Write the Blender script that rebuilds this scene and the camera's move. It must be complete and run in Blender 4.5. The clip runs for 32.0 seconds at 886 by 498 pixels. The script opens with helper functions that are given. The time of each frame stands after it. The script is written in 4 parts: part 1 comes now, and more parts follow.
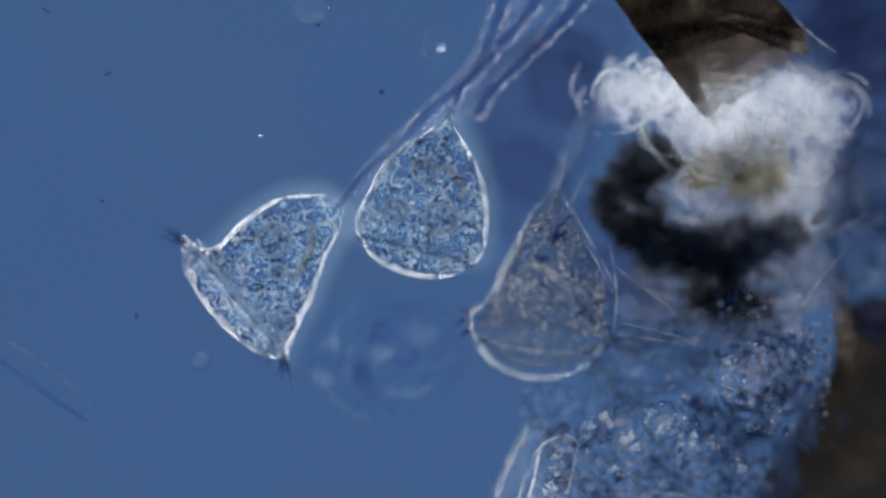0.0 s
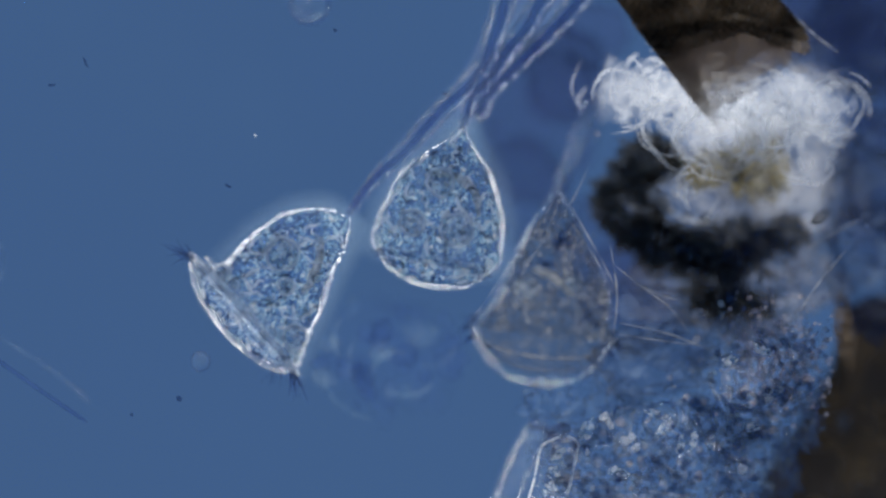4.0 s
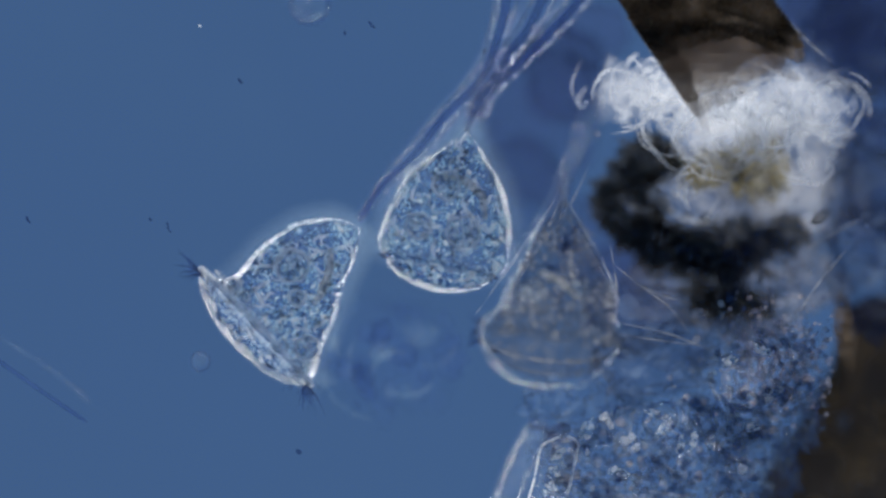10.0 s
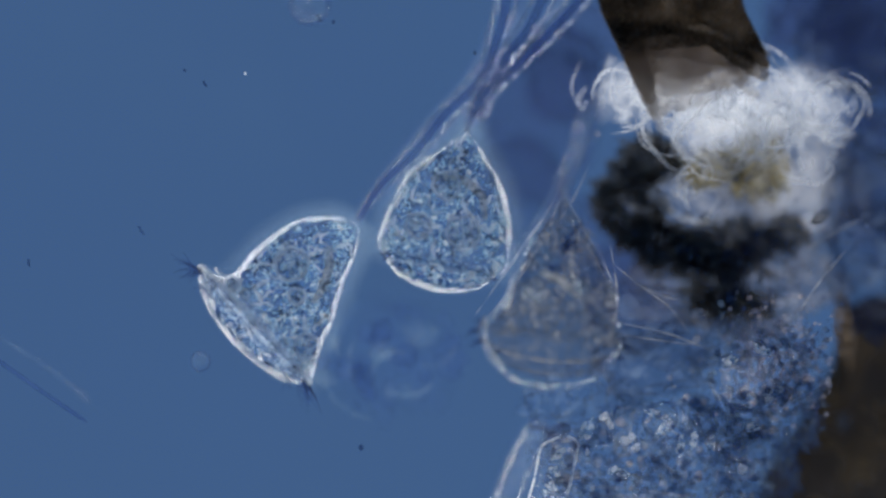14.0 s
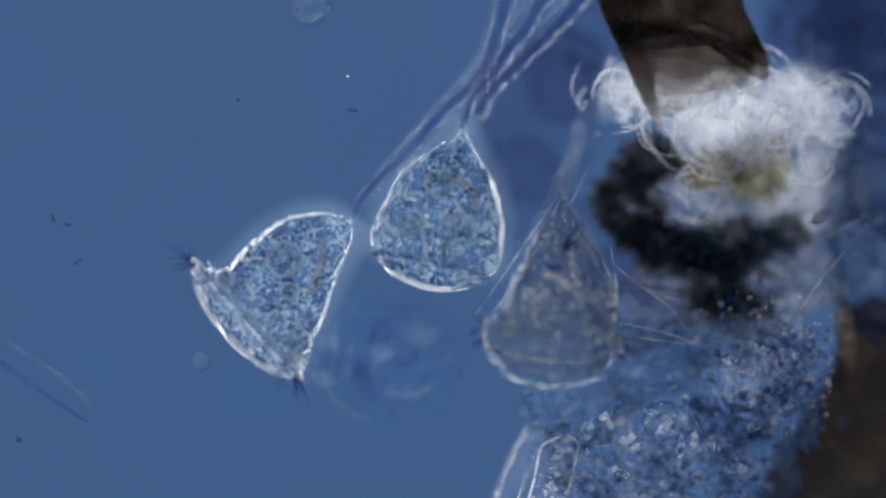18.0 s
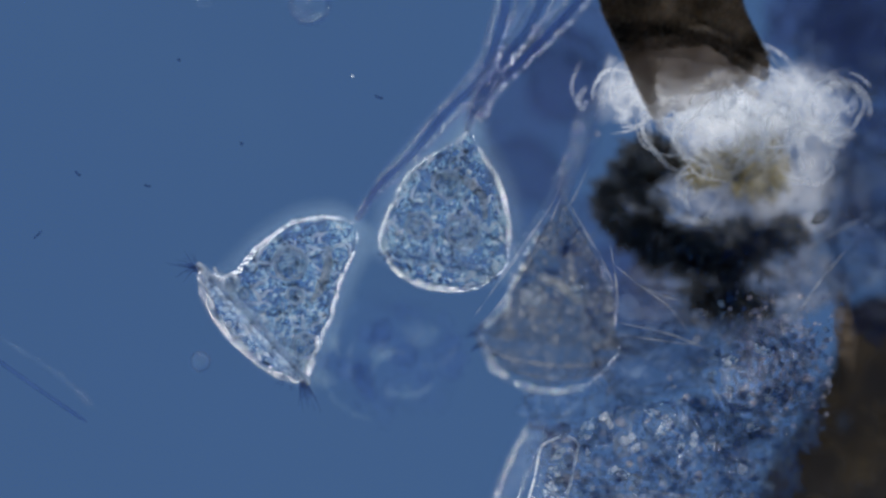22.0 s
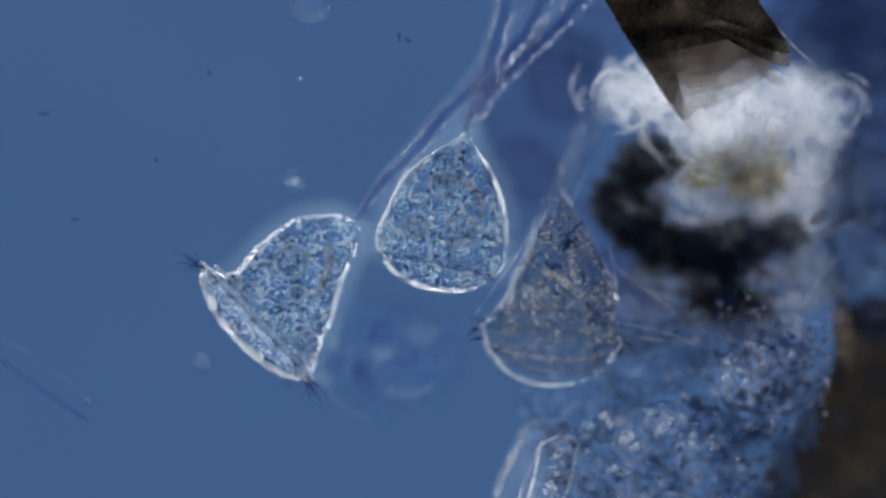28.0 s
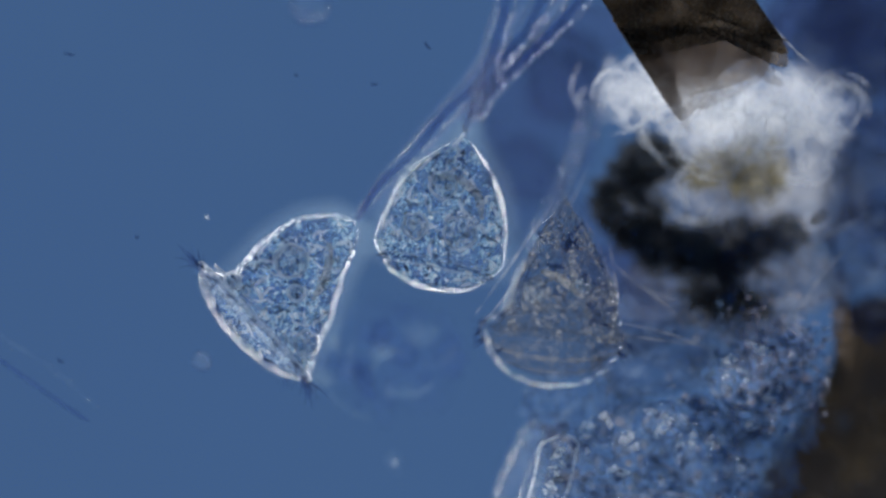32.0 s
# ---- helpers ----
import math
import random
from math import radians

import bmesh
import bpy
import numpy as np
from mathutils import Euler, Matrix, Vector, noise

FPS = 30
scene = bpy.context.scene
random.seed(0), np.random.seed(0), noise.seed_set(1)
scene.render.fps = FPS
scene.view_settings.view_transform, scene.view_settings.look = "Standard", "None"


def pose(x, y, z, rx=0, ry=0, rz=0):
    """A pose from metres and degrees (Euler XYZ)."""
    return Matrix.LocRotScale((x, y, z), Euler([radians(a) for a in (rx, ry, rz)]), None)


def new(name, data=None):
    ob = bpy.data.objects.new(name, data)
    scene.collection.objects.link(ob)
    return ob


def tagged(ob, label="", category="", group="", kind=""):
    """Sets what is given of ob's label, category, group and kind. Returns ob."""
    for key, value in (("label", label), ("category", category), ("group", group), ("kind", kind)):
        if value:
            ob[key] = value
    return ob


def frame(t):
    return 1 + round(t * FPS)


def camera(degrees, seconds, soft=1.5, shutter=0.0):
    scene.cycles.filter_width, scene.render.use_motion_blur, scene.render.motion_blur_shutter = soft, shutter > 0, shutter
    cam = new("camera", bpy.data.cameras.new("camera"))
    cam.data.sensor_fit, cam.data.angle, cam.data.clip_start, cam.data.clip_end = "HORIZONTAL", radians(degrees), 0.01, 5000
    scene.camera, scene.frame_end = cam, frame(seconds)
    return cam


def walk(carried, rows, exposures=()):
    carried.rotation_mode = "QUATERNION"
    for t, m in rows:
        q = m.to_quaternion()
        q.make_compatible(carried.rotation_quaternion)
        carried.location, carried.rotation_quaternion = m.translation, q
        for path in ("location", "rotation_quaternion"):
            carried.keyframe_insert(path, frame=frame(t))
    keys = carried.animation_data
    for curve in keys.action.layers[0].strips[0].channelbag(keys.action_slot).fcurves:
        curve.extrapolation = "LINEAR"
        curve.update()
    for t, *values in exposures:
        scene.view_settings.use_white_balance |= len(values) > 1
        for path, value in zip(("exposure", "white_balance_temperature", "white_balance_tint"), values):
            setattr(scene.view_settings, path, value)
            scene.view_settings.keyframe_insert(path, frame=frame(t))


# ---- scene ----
# One micrometre of the slide is drawn about four millimetres long. U is the plan's unit.
U = 0.001
DIST = 17.957
cam = camera(5.0, 32.0, soft=2.6)
cam.data.dof.use_dof = True
cam.data.dof.focus_distance = DIST
cam.data.dof.aperture_fstop = 0.30


def eye(z):
    return pose(0, 0, DIST + z * U)


# The fine focus is turned down and up again, which moves the eye a little.
FOCUS = ((0, 42), (1.4, 42), (1.55, 22), (1.75, 0), (3, 0), (12, 0), (22.3, -2), (22.6, 6), (22.8, 40), (23.05, 66), (23.4, 92), (24.0, 86), (25.0, 74), (32, 74))
walk(cam, [(t, eye(z)) for t, z in FOCUS], exposures=[(0, 0.0), (32, 0.0)])

# ---- light: the blue lit field below the slide, and the hollow cone of the condenser ----
world = bpy.data.worlds.new("lit_field")
scene.world = world
world.use_nodes = True
wn = world.node_tree.nodes
wn["Background"].inputs[0].default_value = (0.0545, 0.118, 0.257, 1)
wn["Background"].inputs[1].default_value = 1.0


def condenser(azimuth, off, strength, angle, colour):
    lamp = bpy.data.lights.new("condenser_light", "SUN")
    lamp.energy, lamp.angle, lamp.color = strength, radians(angle), colour
    ob = new("condenser_light", lamp)
    a, o = radians(azimuth), radians(off)
    way = Vector((math.sin(o) * math.cos(a), math.sin(o) * math.sin(a), -math.cos(o)))
    ob.matrix_basis = Matrix.Translation(way * 6) @ way.to_track_quat("Z", "Y").to_matrix().to_4x4()


for k in range(6):
    condenser(25 + 60 * k, 16, (1.25, 1.1, 1.1, 1.45, 1.6, 1.35)[k], 17, (1.0, 0.96, 0.90) if k % 2 else (0.97, 0.98, 0.99))
scene.cycles.transparent_max_bounces = 40


# ---- materials ----
def ramp(nt, stops):
    r = nt.nodes.new("ShaderNodeValToRGB")
    e = r.color_ramp.elements
    while len(e) < len(stops):
        e.new(0.5)
    for i, (p, c) in enumerate(stops):
        e[i].position = p
        e[i].color = (*c, 1)
    return r


def tissue(name, stops, grain, cover, gloss=0.0, through_share=0.75, bump=0.3, ior=1.45, rough=0.25, island=0.0, twist=0.0, span=(0.32, 0.68), fine_share=0.5, lens=None, patchy=False):
    """Thin living matter: partly clear, partly scattering. stops: colours over the grain; cover: least and most scattering;
    lens: share, index and roughness of what bends the light."""
    m = bpy.data.materials.new(name)
    m.use_nodes = True
    nt = m.node_tree
    nd, ln = nt.nodes, nt.links
    nd.clear()
    out = nd.new("ShaderNodeOutputMaterial")
    co = nd.new("ShaderNodeTexCoord")
    info = nd.new("ShaderNodeObjectInfo")
    add = nd.new("ShaderNodeVectorMath")
    add.operation = "ADD"
    sc = nd.new("ShaderNodeVectorMath")
    sc.operation = "SCALE"
    comb = nd.new("ShaderNodeCombineXYZ")
    for i in range(3):
        ln.new(info.outputs["Random"], comb.inputs[i])
    ln.new(comb.outputs[0], sc.inputs[0])
    sc.inputs["Scale"].default_value = 7.3
    ln.new(co.outputs["Object"], add.inputs[0])
    ln.new(sc.outputs[0], add.inputs[1])
    n1 = nd.new("ShaderNodeTexNoise")
    n1.inputs["Scale"].default_value = 1 / (grain * U)
    n1.inputs["Detail"].default_value = 3
    n1.inputs["Roughness"].default_value = 0.62
    n1.inputs["Distortion"].default_value = twist
    n2 = nd.new("ShaderNodeTexNoise")
    n2.inputs["Scale"].default_value = 1 / (grain * 4.5 * U)
    n2.inputs["Detail"].default_value = 2
    for n in (n1, n2):
        ln.new(add.outputs[0], n.inputs["Vector"])
    mr = nd.new("ShaderNodeMapRange")
    mr.inputs["From Min"].default_value, mr.inputs["From Max"].default_value = span
    mr.inputs["To Min"].default_value, mr.inputs["To Max"].default_value = cover
    summ = nd.new("ShaderNodeMath")
    summ.operation = "MULTIPLY_ADD"
    summ.inputs[1].default_value = 1 - fine_share
    half = nd.new("ShaderNodeMath")
    half.operation = "MULTIPLY"
    half.inputs[1].default_value = fine_share
    ln.new(n1.outputs["Fac"], half.inputs[0])
    ln.new(n2.outputs["Fac"], summ.inputs[0])
    ln.new(half.outputs[0], summ.inputs[2])
    ln.new(summ.outputs[0], mr.inputs["Value"])
    r = ramp(nt, stops)
    if island:
        geo = nd.new("ShaderNodeNewGeometry")
        mixv = nd.new("ShaderNodeMix")
        mixv.inputs[0].default_value = island
        ln.new(n1.outputs["Fac"], mixv.inputs[2])
        ln.new(geo.outputs["Random Per Island"], mixv.inputs[3])
        ln.new(mixv.outputs[0], r.inputs[0])
    else:
        ln.new(summ.outputs[0] if patchy else n1.outputs["Fac"], r.inputs[0])
    diff = nd.new("ShaderNodeBsdfDiffuse")
    trl = nd.new("ShaderNodeBsdfTranslucent")
    ln.new(r.outputs[0], diff.inputs[0])
    ln.new(r.outputs[0], trl.inputs[0])
    body = nd.new("ShaderNodeMixShader")
    body.inputs[0].default_value = through_share
    ln.new(diff.outputs[0], body.inputs[1])
    ln.new(trl.outputs[0], body.inputs[2])
    clear = nd.new("ShaderNodeBsdfTransparent")
    mix = nd.new("ShaderNodeMixShader")
    ln.new(mr.outputs[0], mix.inputs[0])
    ln.new(clear.outputs[0], mix.inputs[1])
    ln.new(body.outputs[0], mix.inputs[2])
    last = mix
    if bump:
        b = nd.new("ShaderNodeBump")
        b.inputs["Strength"].default_value = bump
        b.inputs["Distance"].default_value = 3 * U
        ln.new(n1.outputs["Fac"], b.inputs["Height"])
        ln.new(b.outputs[0], diff.inputs["Normal"])
        ln.new(b.outputs[0], trl.inputs["Normal"])
    if gloss:
        gl = nd.new("ShaderNodeBsdfGlossy")
        gl.inputs["Roughness"].default_value = rough
        fr = nd.new("ShaderNodeFresnel")
        fr.inputs["IOR"].default_value = ior
        mul = nd.new("ShaderNodeMath")
        mul.operation = "MULTIPLY"
        mul.inputs[1].default_value = gloss
        ln.new(fr.outputs[0], mul.inputs[0])
        g = nd.new("ShaderNodeMixShader")
        ln.new(mul.outputs[0], g.inputs[0])
        ln.new(last.outputs[0], g.inputs[1])
        ln.new(gl.outputs[0], g.inputs[2])
        last = g
    if lens:
        bend = nd.new("ShaderNodeBsdfRefraction")
        bend.inputs["IOR"].default_value = lens[1]
        bend.inputs["Roughness"].default_value = lens[2]
        lm = nd.new("ShaderNodeMixShader")
        lm.inputs[0].default_value = lens[0]
        ln.new(last.outputs[0], lm.inputs[1])
        ln.new(bend.outputs[0], lm.inputs[2])
        last = lm
    ln.new(last.outputs[0], out.inputs[0])
    return m


M_PELLICLE = tissue("pellicle", [(0.3, (0.4, 0.6, 0.8)), (0.7, (0.7, 0.85, 0.95))], 14, (0.01, 0.05), gloss=0.03, ior=1.5, rough=0.22, lens=(0.045, 1.05, 0.12))
# Wall of the third bell, with the clump's shade put into its colours.
M_PELLICLE_DIM = tissue("shaded_pellicle", [(0.3, (0.2, 0.28, 0.4)), (0.7, (0.45, 0.53, 0.62))], 14, (0.0, 0.03), gloss=0.008, ior=1.5, rough=0.3, lens=(0.019, 1.05, 0.12))
# Faint pale film: the optical halo round a bell, put into colour.
M_HALO = tissue("halo_film", [(0.3, (0.5, 0.7, 0.85)), (0.7, (0.6, 0.8, 0.9))], 40, (0.008, 0.024), bump=0)
M_CYTO = tissue("cytoplasm", [(0.41, (0.008, 0.036, 0.15)), (0.49, (0.016, 0.060, 0.22)), (0.53, (0.05, 0.15, 0.32)), (0.565, (0.26, 0.44, 0.53)), (0.62, (0.62, 0.68, 0.68)), (0.68, (0.75, 0.58, 0.46))], 8, (0.30, 0.78), bump=0.3, twist=0.9, span=(0.42, 0.58), fine_share=0.62, patchy=True)
# Brownish content, also darkened in colour for the shade of the clump.
M_CYTO_C = tissue("shaded_brown_cytoplasm", [(0.41, (0.016, 0.026, 0.050)), (0.49, (0.032, 0.044, 0.074)), (0.54, (0.085, 0.10, 0.13)), (0.62, (0.46, 0.45, 0.42))], 10, (0.16, 0.50), bump=0.3, twist=0.9, span=(0.42, 0.58), fine_share=0.62, patchy=True)
M_GRAIN = tissue("granules", [(0.25, (0.005, 0.025, 0.15)), (0.5, (0.02, 0.08, 0.28)), (0.62, (0.3, 0.5, 0.64)), (0.8, (0.85, 0.93, 0.95))], 20, (0.25, 0.6), island=0.85, bump=0)
M_LIP = tissue("lip", [(0.35, (0.5, 0.64, 0.78)), (0.65, (0.92, 0.93, 0.9))], 10, (0.15, 0.6), gloss=0.08)
# Same brownish, shade-darkened colours for the third bell's disc.
M_DISC_C = tissue("shaded_brown_disc", [(0.40, (0.016, 0.023, 0.042)), (0.53, (0.032, 0.042, 0.066)), (0.66, (0.34, 0.33, 0.30))], 10, (0.08, 0.34), bump=0.3, twist=0.9, span=(0.42, 0.60), fine_share=0.7)
M_DISC = tissue("disc", [(0.42, (0.012, 0.045, 0.17)), (0.50, (0.022, 0.08, 0.27)), (0.55, (0.10, 0.24, 0.42)), (0.61, (0.5, 0.64, 0.70)), (0.70, (0.8, 0.70, 0.60))], 10, (0.12, 0.6), twist=0.9, bump=0.3, span=(0.44, 0.60), fine_share=0.7)
M_VAC = tissue("vacuole", [(0.46, (0.06, 0.17, 0.38)), (0.53, (0.35, 0.55, 0.7)), (0.58, (0.97, 0.94, 0.86))], 10, (0.12, 0.5), lens=(0.012, 1.25, 0.15))
M_NUC = tissue("nucleus", [(0.35, (0.3, 0.36, 0.42)), (0.6, (0.8, 0.76, 0.7))], 7, (0.35, 0.85))
M_CILIA = tissue("cilia", [(0.3, (0.01, 0.03, 0.12)), (0.7, (0.05, 0.1, 0.26))], 20, (0.3, 0.65), bump=0)
M_SHEATH = tissue("stalk_sheath", [(0.35, (0.012, 0.035, 0.16)), (0.65, (0.05, 0.12, 0.30))], 60, (0.04, 0.14), gloss=0.05, ior=1.5, rough=0.4, lens=(0.006, 1.2, 0.2))
M_CORE = tissue("stalk_core", [(0.35, (0.010, 0.022, 0.11)), (0.65, (0.03, 0.055, 0.2))], 16, (0.12, 0.38))
M_GHOST = tissue("far_cytoplasm", [(0.42, (0.022, 0.052, 0.17)), (0.6, (0.045, 0.095, 0.25))], 36, (0.04, 0.18), twist=0.8, span=(0.44, 0.60))
M_FARPALE = tissue("far_pale_cytoplasm", [(0.42, (0.12, 0.24, 0.36)), (0.6, (0.28, 0.38, 0.44))], 36, (0.01, 0.075), twist=0.8, span=(0.44, 0.60))
M_FLOC = tissue("white_floc", [(0.38, (0.78, 0.84, 0.90)), (0.5, (0.93, 0.95, 0.96)), (0.62, (0.98, 0.97, 0.95))], 22, (0.0, 0.17), through_share=0.9, twist=2.6, span=(0.44, 0.60), fine_share=0.75)
M_LOOP = tissue("white_fibre_loop", [(0.34, (0.86, 0.90, 0.94)), (0.66, (0.98, 0.98, 0.96))], 18, (0.05, 0.40), through_share=0.85, bump=0)
M_WISP = tissue("white_membrane", [(0.34, (0.9, 0.93, 0.95)), (0.66, (0.98, 0.98, 0.96))], 18, (0.3, 0.8), gloss=0.04)
M_BLACK = tissue("black_matter", [(0.40, (0.035, 0.036, 0.038)), (0.52, (0.075, 0.075, 0.072)), (0.60, (0.2, 0.19, 0.15))], 12, (0.10, 0.76), through_share=0.5, bump=0.6, twist=0.8)
M_WEB = tissue("tan_membrane", [(0.40, (0.085, 0.060, 0.040)), (0.5, (0.18, 0.135, 0.095)), (0.60, (0.38, 0.31, 0.235))], 20, (0.12, 0.44), twist=1.6, span=(0.40, 0.62), fine_share=0.6)
M_PRONG = tissue("thin_chitin", [(0.40, (0.09, 0.068, 0.047)), (0.52, (0.18, 0.135, 0.095)), (0.64, (0.34, 0.27, 0.2))], 16, (0.10, 0.38), through_share=0.85, bump=0.4, twist=0.8, span=(0.38, 0.62))
M_HUSK = tissue("dark_chitin", [(0.40, (0.08, 0.067, 0.052)), (0.52, (0.17, 0.14, 0.105)), (0.64, (0.32, 0.26, 0.19))], 10, (0.40, 0.76), through_share=0.9, bump=0.4, twist=0.8, span=(0.38, 0.58))
M_OCHRE = tissue("ochre_matter", [(0.40, (0.06, 0.05, 0.018)), (0.5, (0.3, 0.25, 0.1)), (0.6, (0.6, 0.52, 0.3))], 14, (0.1, 0.75), twist=1.0)
M_FILM = tissue("blue_film", [(0.42, (0.03, 0.065, 0.17)), (0.52, (0.055, 0.11, 0.235)), (0.60, (0.10, 0.17, 0.30)), (0.68, (0.22, 0.30, 0.40)), (0.76, (0.45, 0.39, 0.35))], 20, (0.04, 0.26), bump=0.4, twist=0.5, span=(0.42, 0.62), fine_share=0.6)
M_FGRAIN = tissue("film_grain", [(0.2, (0.026, 0.058, 0.17)), (0.5, (0.06, 0.125, 0.27)), (0.78, (0.22, 0.32, 0.44)), (0.95, (0.62, 0.52, 0.46))], 20, (0.16, 0.5), island=0.85, bump=0, lens=(0.006, 1.25, 0.15))
M_PGRAIN = tissue("pale_grain", [(0.2, (0.05, 0.085, 0.2)), (0.5, (0.16, 0.2, 0.32)), (0.78, (0.42, 0.42, 0.5)), (0.95, (0.75, 0.6, 0.54))], 20, (0.14, 0.42), island=0.85, bump=0, lens=(0.006, 1.25, 0.15))
M_HAZE = tissue("grey_film", [(0.40, (0.022, 0.028, 0.044)), (0.5, (0.085, 0.09, 0.112)), (0.58, (0.4, 0.39, 0.385))], 28, (0.06, 0.36), bump=0.6, twist=1.2)
M_CORNER = tissue("dark_brown_matter", [(0.40, (0.028, 0.021, 0.013)), (0.52, (0.055, 0.042, 0.026)), (0.64, (0.10, 0.076, 0.046))], 90, (0.74, 0.98), through_share=0.5, bump=0.4)
M_BEAD = tissue("bright_bead", [(0.3, (0.6, 0.68, 0.75)), (0.7, (0.97, 0.97, 0.96))], 8, (0.12, 0.5), gloss=0.1, lens=(0.012, 1.3, 0.15))
M_CHLORO = tissue("pale_chloroplast", [(0.42, (0.10, 0.14, 0.20)), (0.52, (0.4, 0.42, 0.42)), (0.62, (0.85, 0.78, 0.66))], 6, (0.25, 0.7), patchy=True)
M_SHELL = tissue("clear_shell", [(0.35, (0.2, 0.3, 0.45)), (0.65, (0.6, 0.68, 0.75))], 20, (0.01, 0.06), gloss=0.05, ior=1.4, lens=(0.0045, 1.2, 0.12))
# Third bell's lip, darkened in colour as if shaded by the clump.
M_DIMLIP = tissue("shaded_lip", [(0.35, (0.07, 0.075, 0.09)), (0.65, (0.42, 0.41, 0.39))], 14, (0.04, 0.28))
M_POOL = tissue("slate_film", [(0.40, (0.01, 0.02, 0.06)), (0.52, (0.03, 0.05, 0.12)), (0.62, (0.14, 0.19, 0.28))], 44, (0.06, 0.36), bump=0.3, twist=0.6)
# Navy tint that paints the dimmer field round the debris clump.
M_DUSK = tissue("navy_field_shade", [(0.35, (0.012, 0.017, 0.065)), (0.65, (0.03, 0.042, 0.13))], 80, (0.12, 0.30), bump=0)
M_FIBRE = tissue("pale_fibre", [(0.35, (0.2, 0.24, 0.3)), (0.65, (0.75, 0.74, 0.7))], 30, (0.04, 0.30), bump=0)
M_MIST = tissue("faint_wall", [(0.38, (0.02, 0.05, 0.15)), (0.62, (0.2, 0.3, 0.4))], 34, (0.0, 0.07), bump=0, lens=(0.0018, 1.2, 0.12))
M_SPECK = tissue("dark_speck", [(0.3, (0.004, 0.014, 0.06)), (0.7, (0.02, 0.045, 0.14))], 8, (0.3, 0.6), bump=0)
M_FAINT = tissue("faint_rod", [(0.3, (0.012, 0.035, 0.14)), (0.7, (0.04, 0.08, 0.22))], 30, (0.2, 0.4), bump=0)
# Broad navy mottling in the glass paints the lit field's uneven brightness.
M_SLIDE = tissue("slide_glass", [(0.3, (0.008, 0.02, 0.07)), (0.7, (0.02, 0.045, 0.12))], 260, (0.0, 0.11), bump=0)


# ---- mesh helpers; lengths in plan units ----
def spot(x, y, z=0.0):
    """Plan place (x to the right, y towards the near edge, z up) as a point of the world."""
    k = (1 - z * U / DIST) * U
    return Vector(((x - 784) * k, (441 - y) * k, z * U))


def part(name, bm, material, parent=None, label="", smooth=True):
    me = bpy.data.meshes.new(name)
    bmesh.ops.recalc_face_normals(bm, faces=bm.faces)
    if smooth:
        for f in bm.faces:
            f.smooth = True
    bm.to_mesh(me)
    bm.free()
    me.materials.append(material)
    ob = new(name, me)
    ob.parent = parent
    if label:
        tagged(ob, label)
    return ob


def thing(name, label, category, at=None, group=""):
    ob = new(name)
    ob.empty_display_size = 0.02
    if at is not None:
        ob.matrix_basis = at
    return tagged(ob, label, category, group)


def smooth_line(points, n):
    """Catmull-Rom through the points."""
    p = [Vector(q) for q in points]
    p = [p[0] * 2 - p[1]] + p + [p[-1] * 2 - p[-2]]
    res = []
    segs = len(p) - 3
    for i in range(n + 1):
        f = min(i / n * segs, segs - 1e-6)
        k, t = int(f), f - int(f)
        a, b, c, d = p[k:k + 4]
        res.append(0.5 * ((2 * b) + (c - a) * t + (2 * a - 5 * b + 4 * c - d) * t * t + (3 * b - a - 3 * c + d) * t ** 3))
    return res


def tube(bm, line, radius, seg=8, flat=1.0):
    """A closed tube of the world's points; radius(f) in metres for f from 0 to 1."""
    rings = []
    n = len(line)
    side = None
    for i, p in enumerate(line):
        d = (line[min(i + 1, n - 1)] - line[max(i - 1, 0)]).normalized()
        if side is None:
            side = d.cross(Vector((0, 0, 1)))
            if side.length < 0.01:
                side = d.cross(Vector((0, 1, 0)))
        side = (side - d * side.dot(d)).normalized()
        up = side.cross(d)
        r = radius(i / (n - 1))
        rings.append([bm.verts.new(p + (side * math.cos(a) + up * math.sin(a) * flat) * r) for a in (2 * math.pi * j / seg for j in range(seg))])
    for a, b in zip(rings, rings[1:]):
        for j in range(seg):
            bm.faces.new((a[j], a[(j + 1) % seg], b[(j + 1) % seg], b[j]))
    bm.faces.new(rings[0][::-1])
    bm.faces.new(rings[-1])


def lathe(bm, stations, seg=40, wob=0.0, seed=0, shut=True, based=True):
    """A body along local x; stations: (place, radius, sideways shift), in plan units, ends closed."""
    rings = []
    for s, r, o in stations:
        ring = []
        for j in range(seg):
            a = 2 * math.pi * j / seg
            k = r + (wob * noise.noise(Vector((s * 0.03 + seed, math.cos(a) * 1.5, math.sin(a) * 1.5))) if wob else 0)
            ring.append(bm.verts.new(Vector((s, o + k * math.cos(a), k * math.sin(a))) * U))
        rings.append(ring)
    for a, b in zip(rings, rings[1:]):
        for j in range(seg):
            bm.faces.new((a[j], b[j], b[(j + 1) % seg], a[(j + 1) % seg]))
    if based:
        bm.faces.new(rings[0])
    if shut:
        bm.faces.new(rings[-1][::-1])


def fine(stations, step=4.0, ridge=0.0):
    """Profile stations made dense and smooth, with fine cross ridges."""
    line = smooth_line([Vector(s) for s in stations], int((stations[-1][0] - stations[0][0]) / step) + 2 * len(stations))
    res, last = [], -1e9
    for i, v in enumerate(line):
        if v.x > last + 0.2:
            res.append((v.x, max(v.y, 0.5) + (ridge if i % 2 else 0), v.z))
            last = v.x
    return res


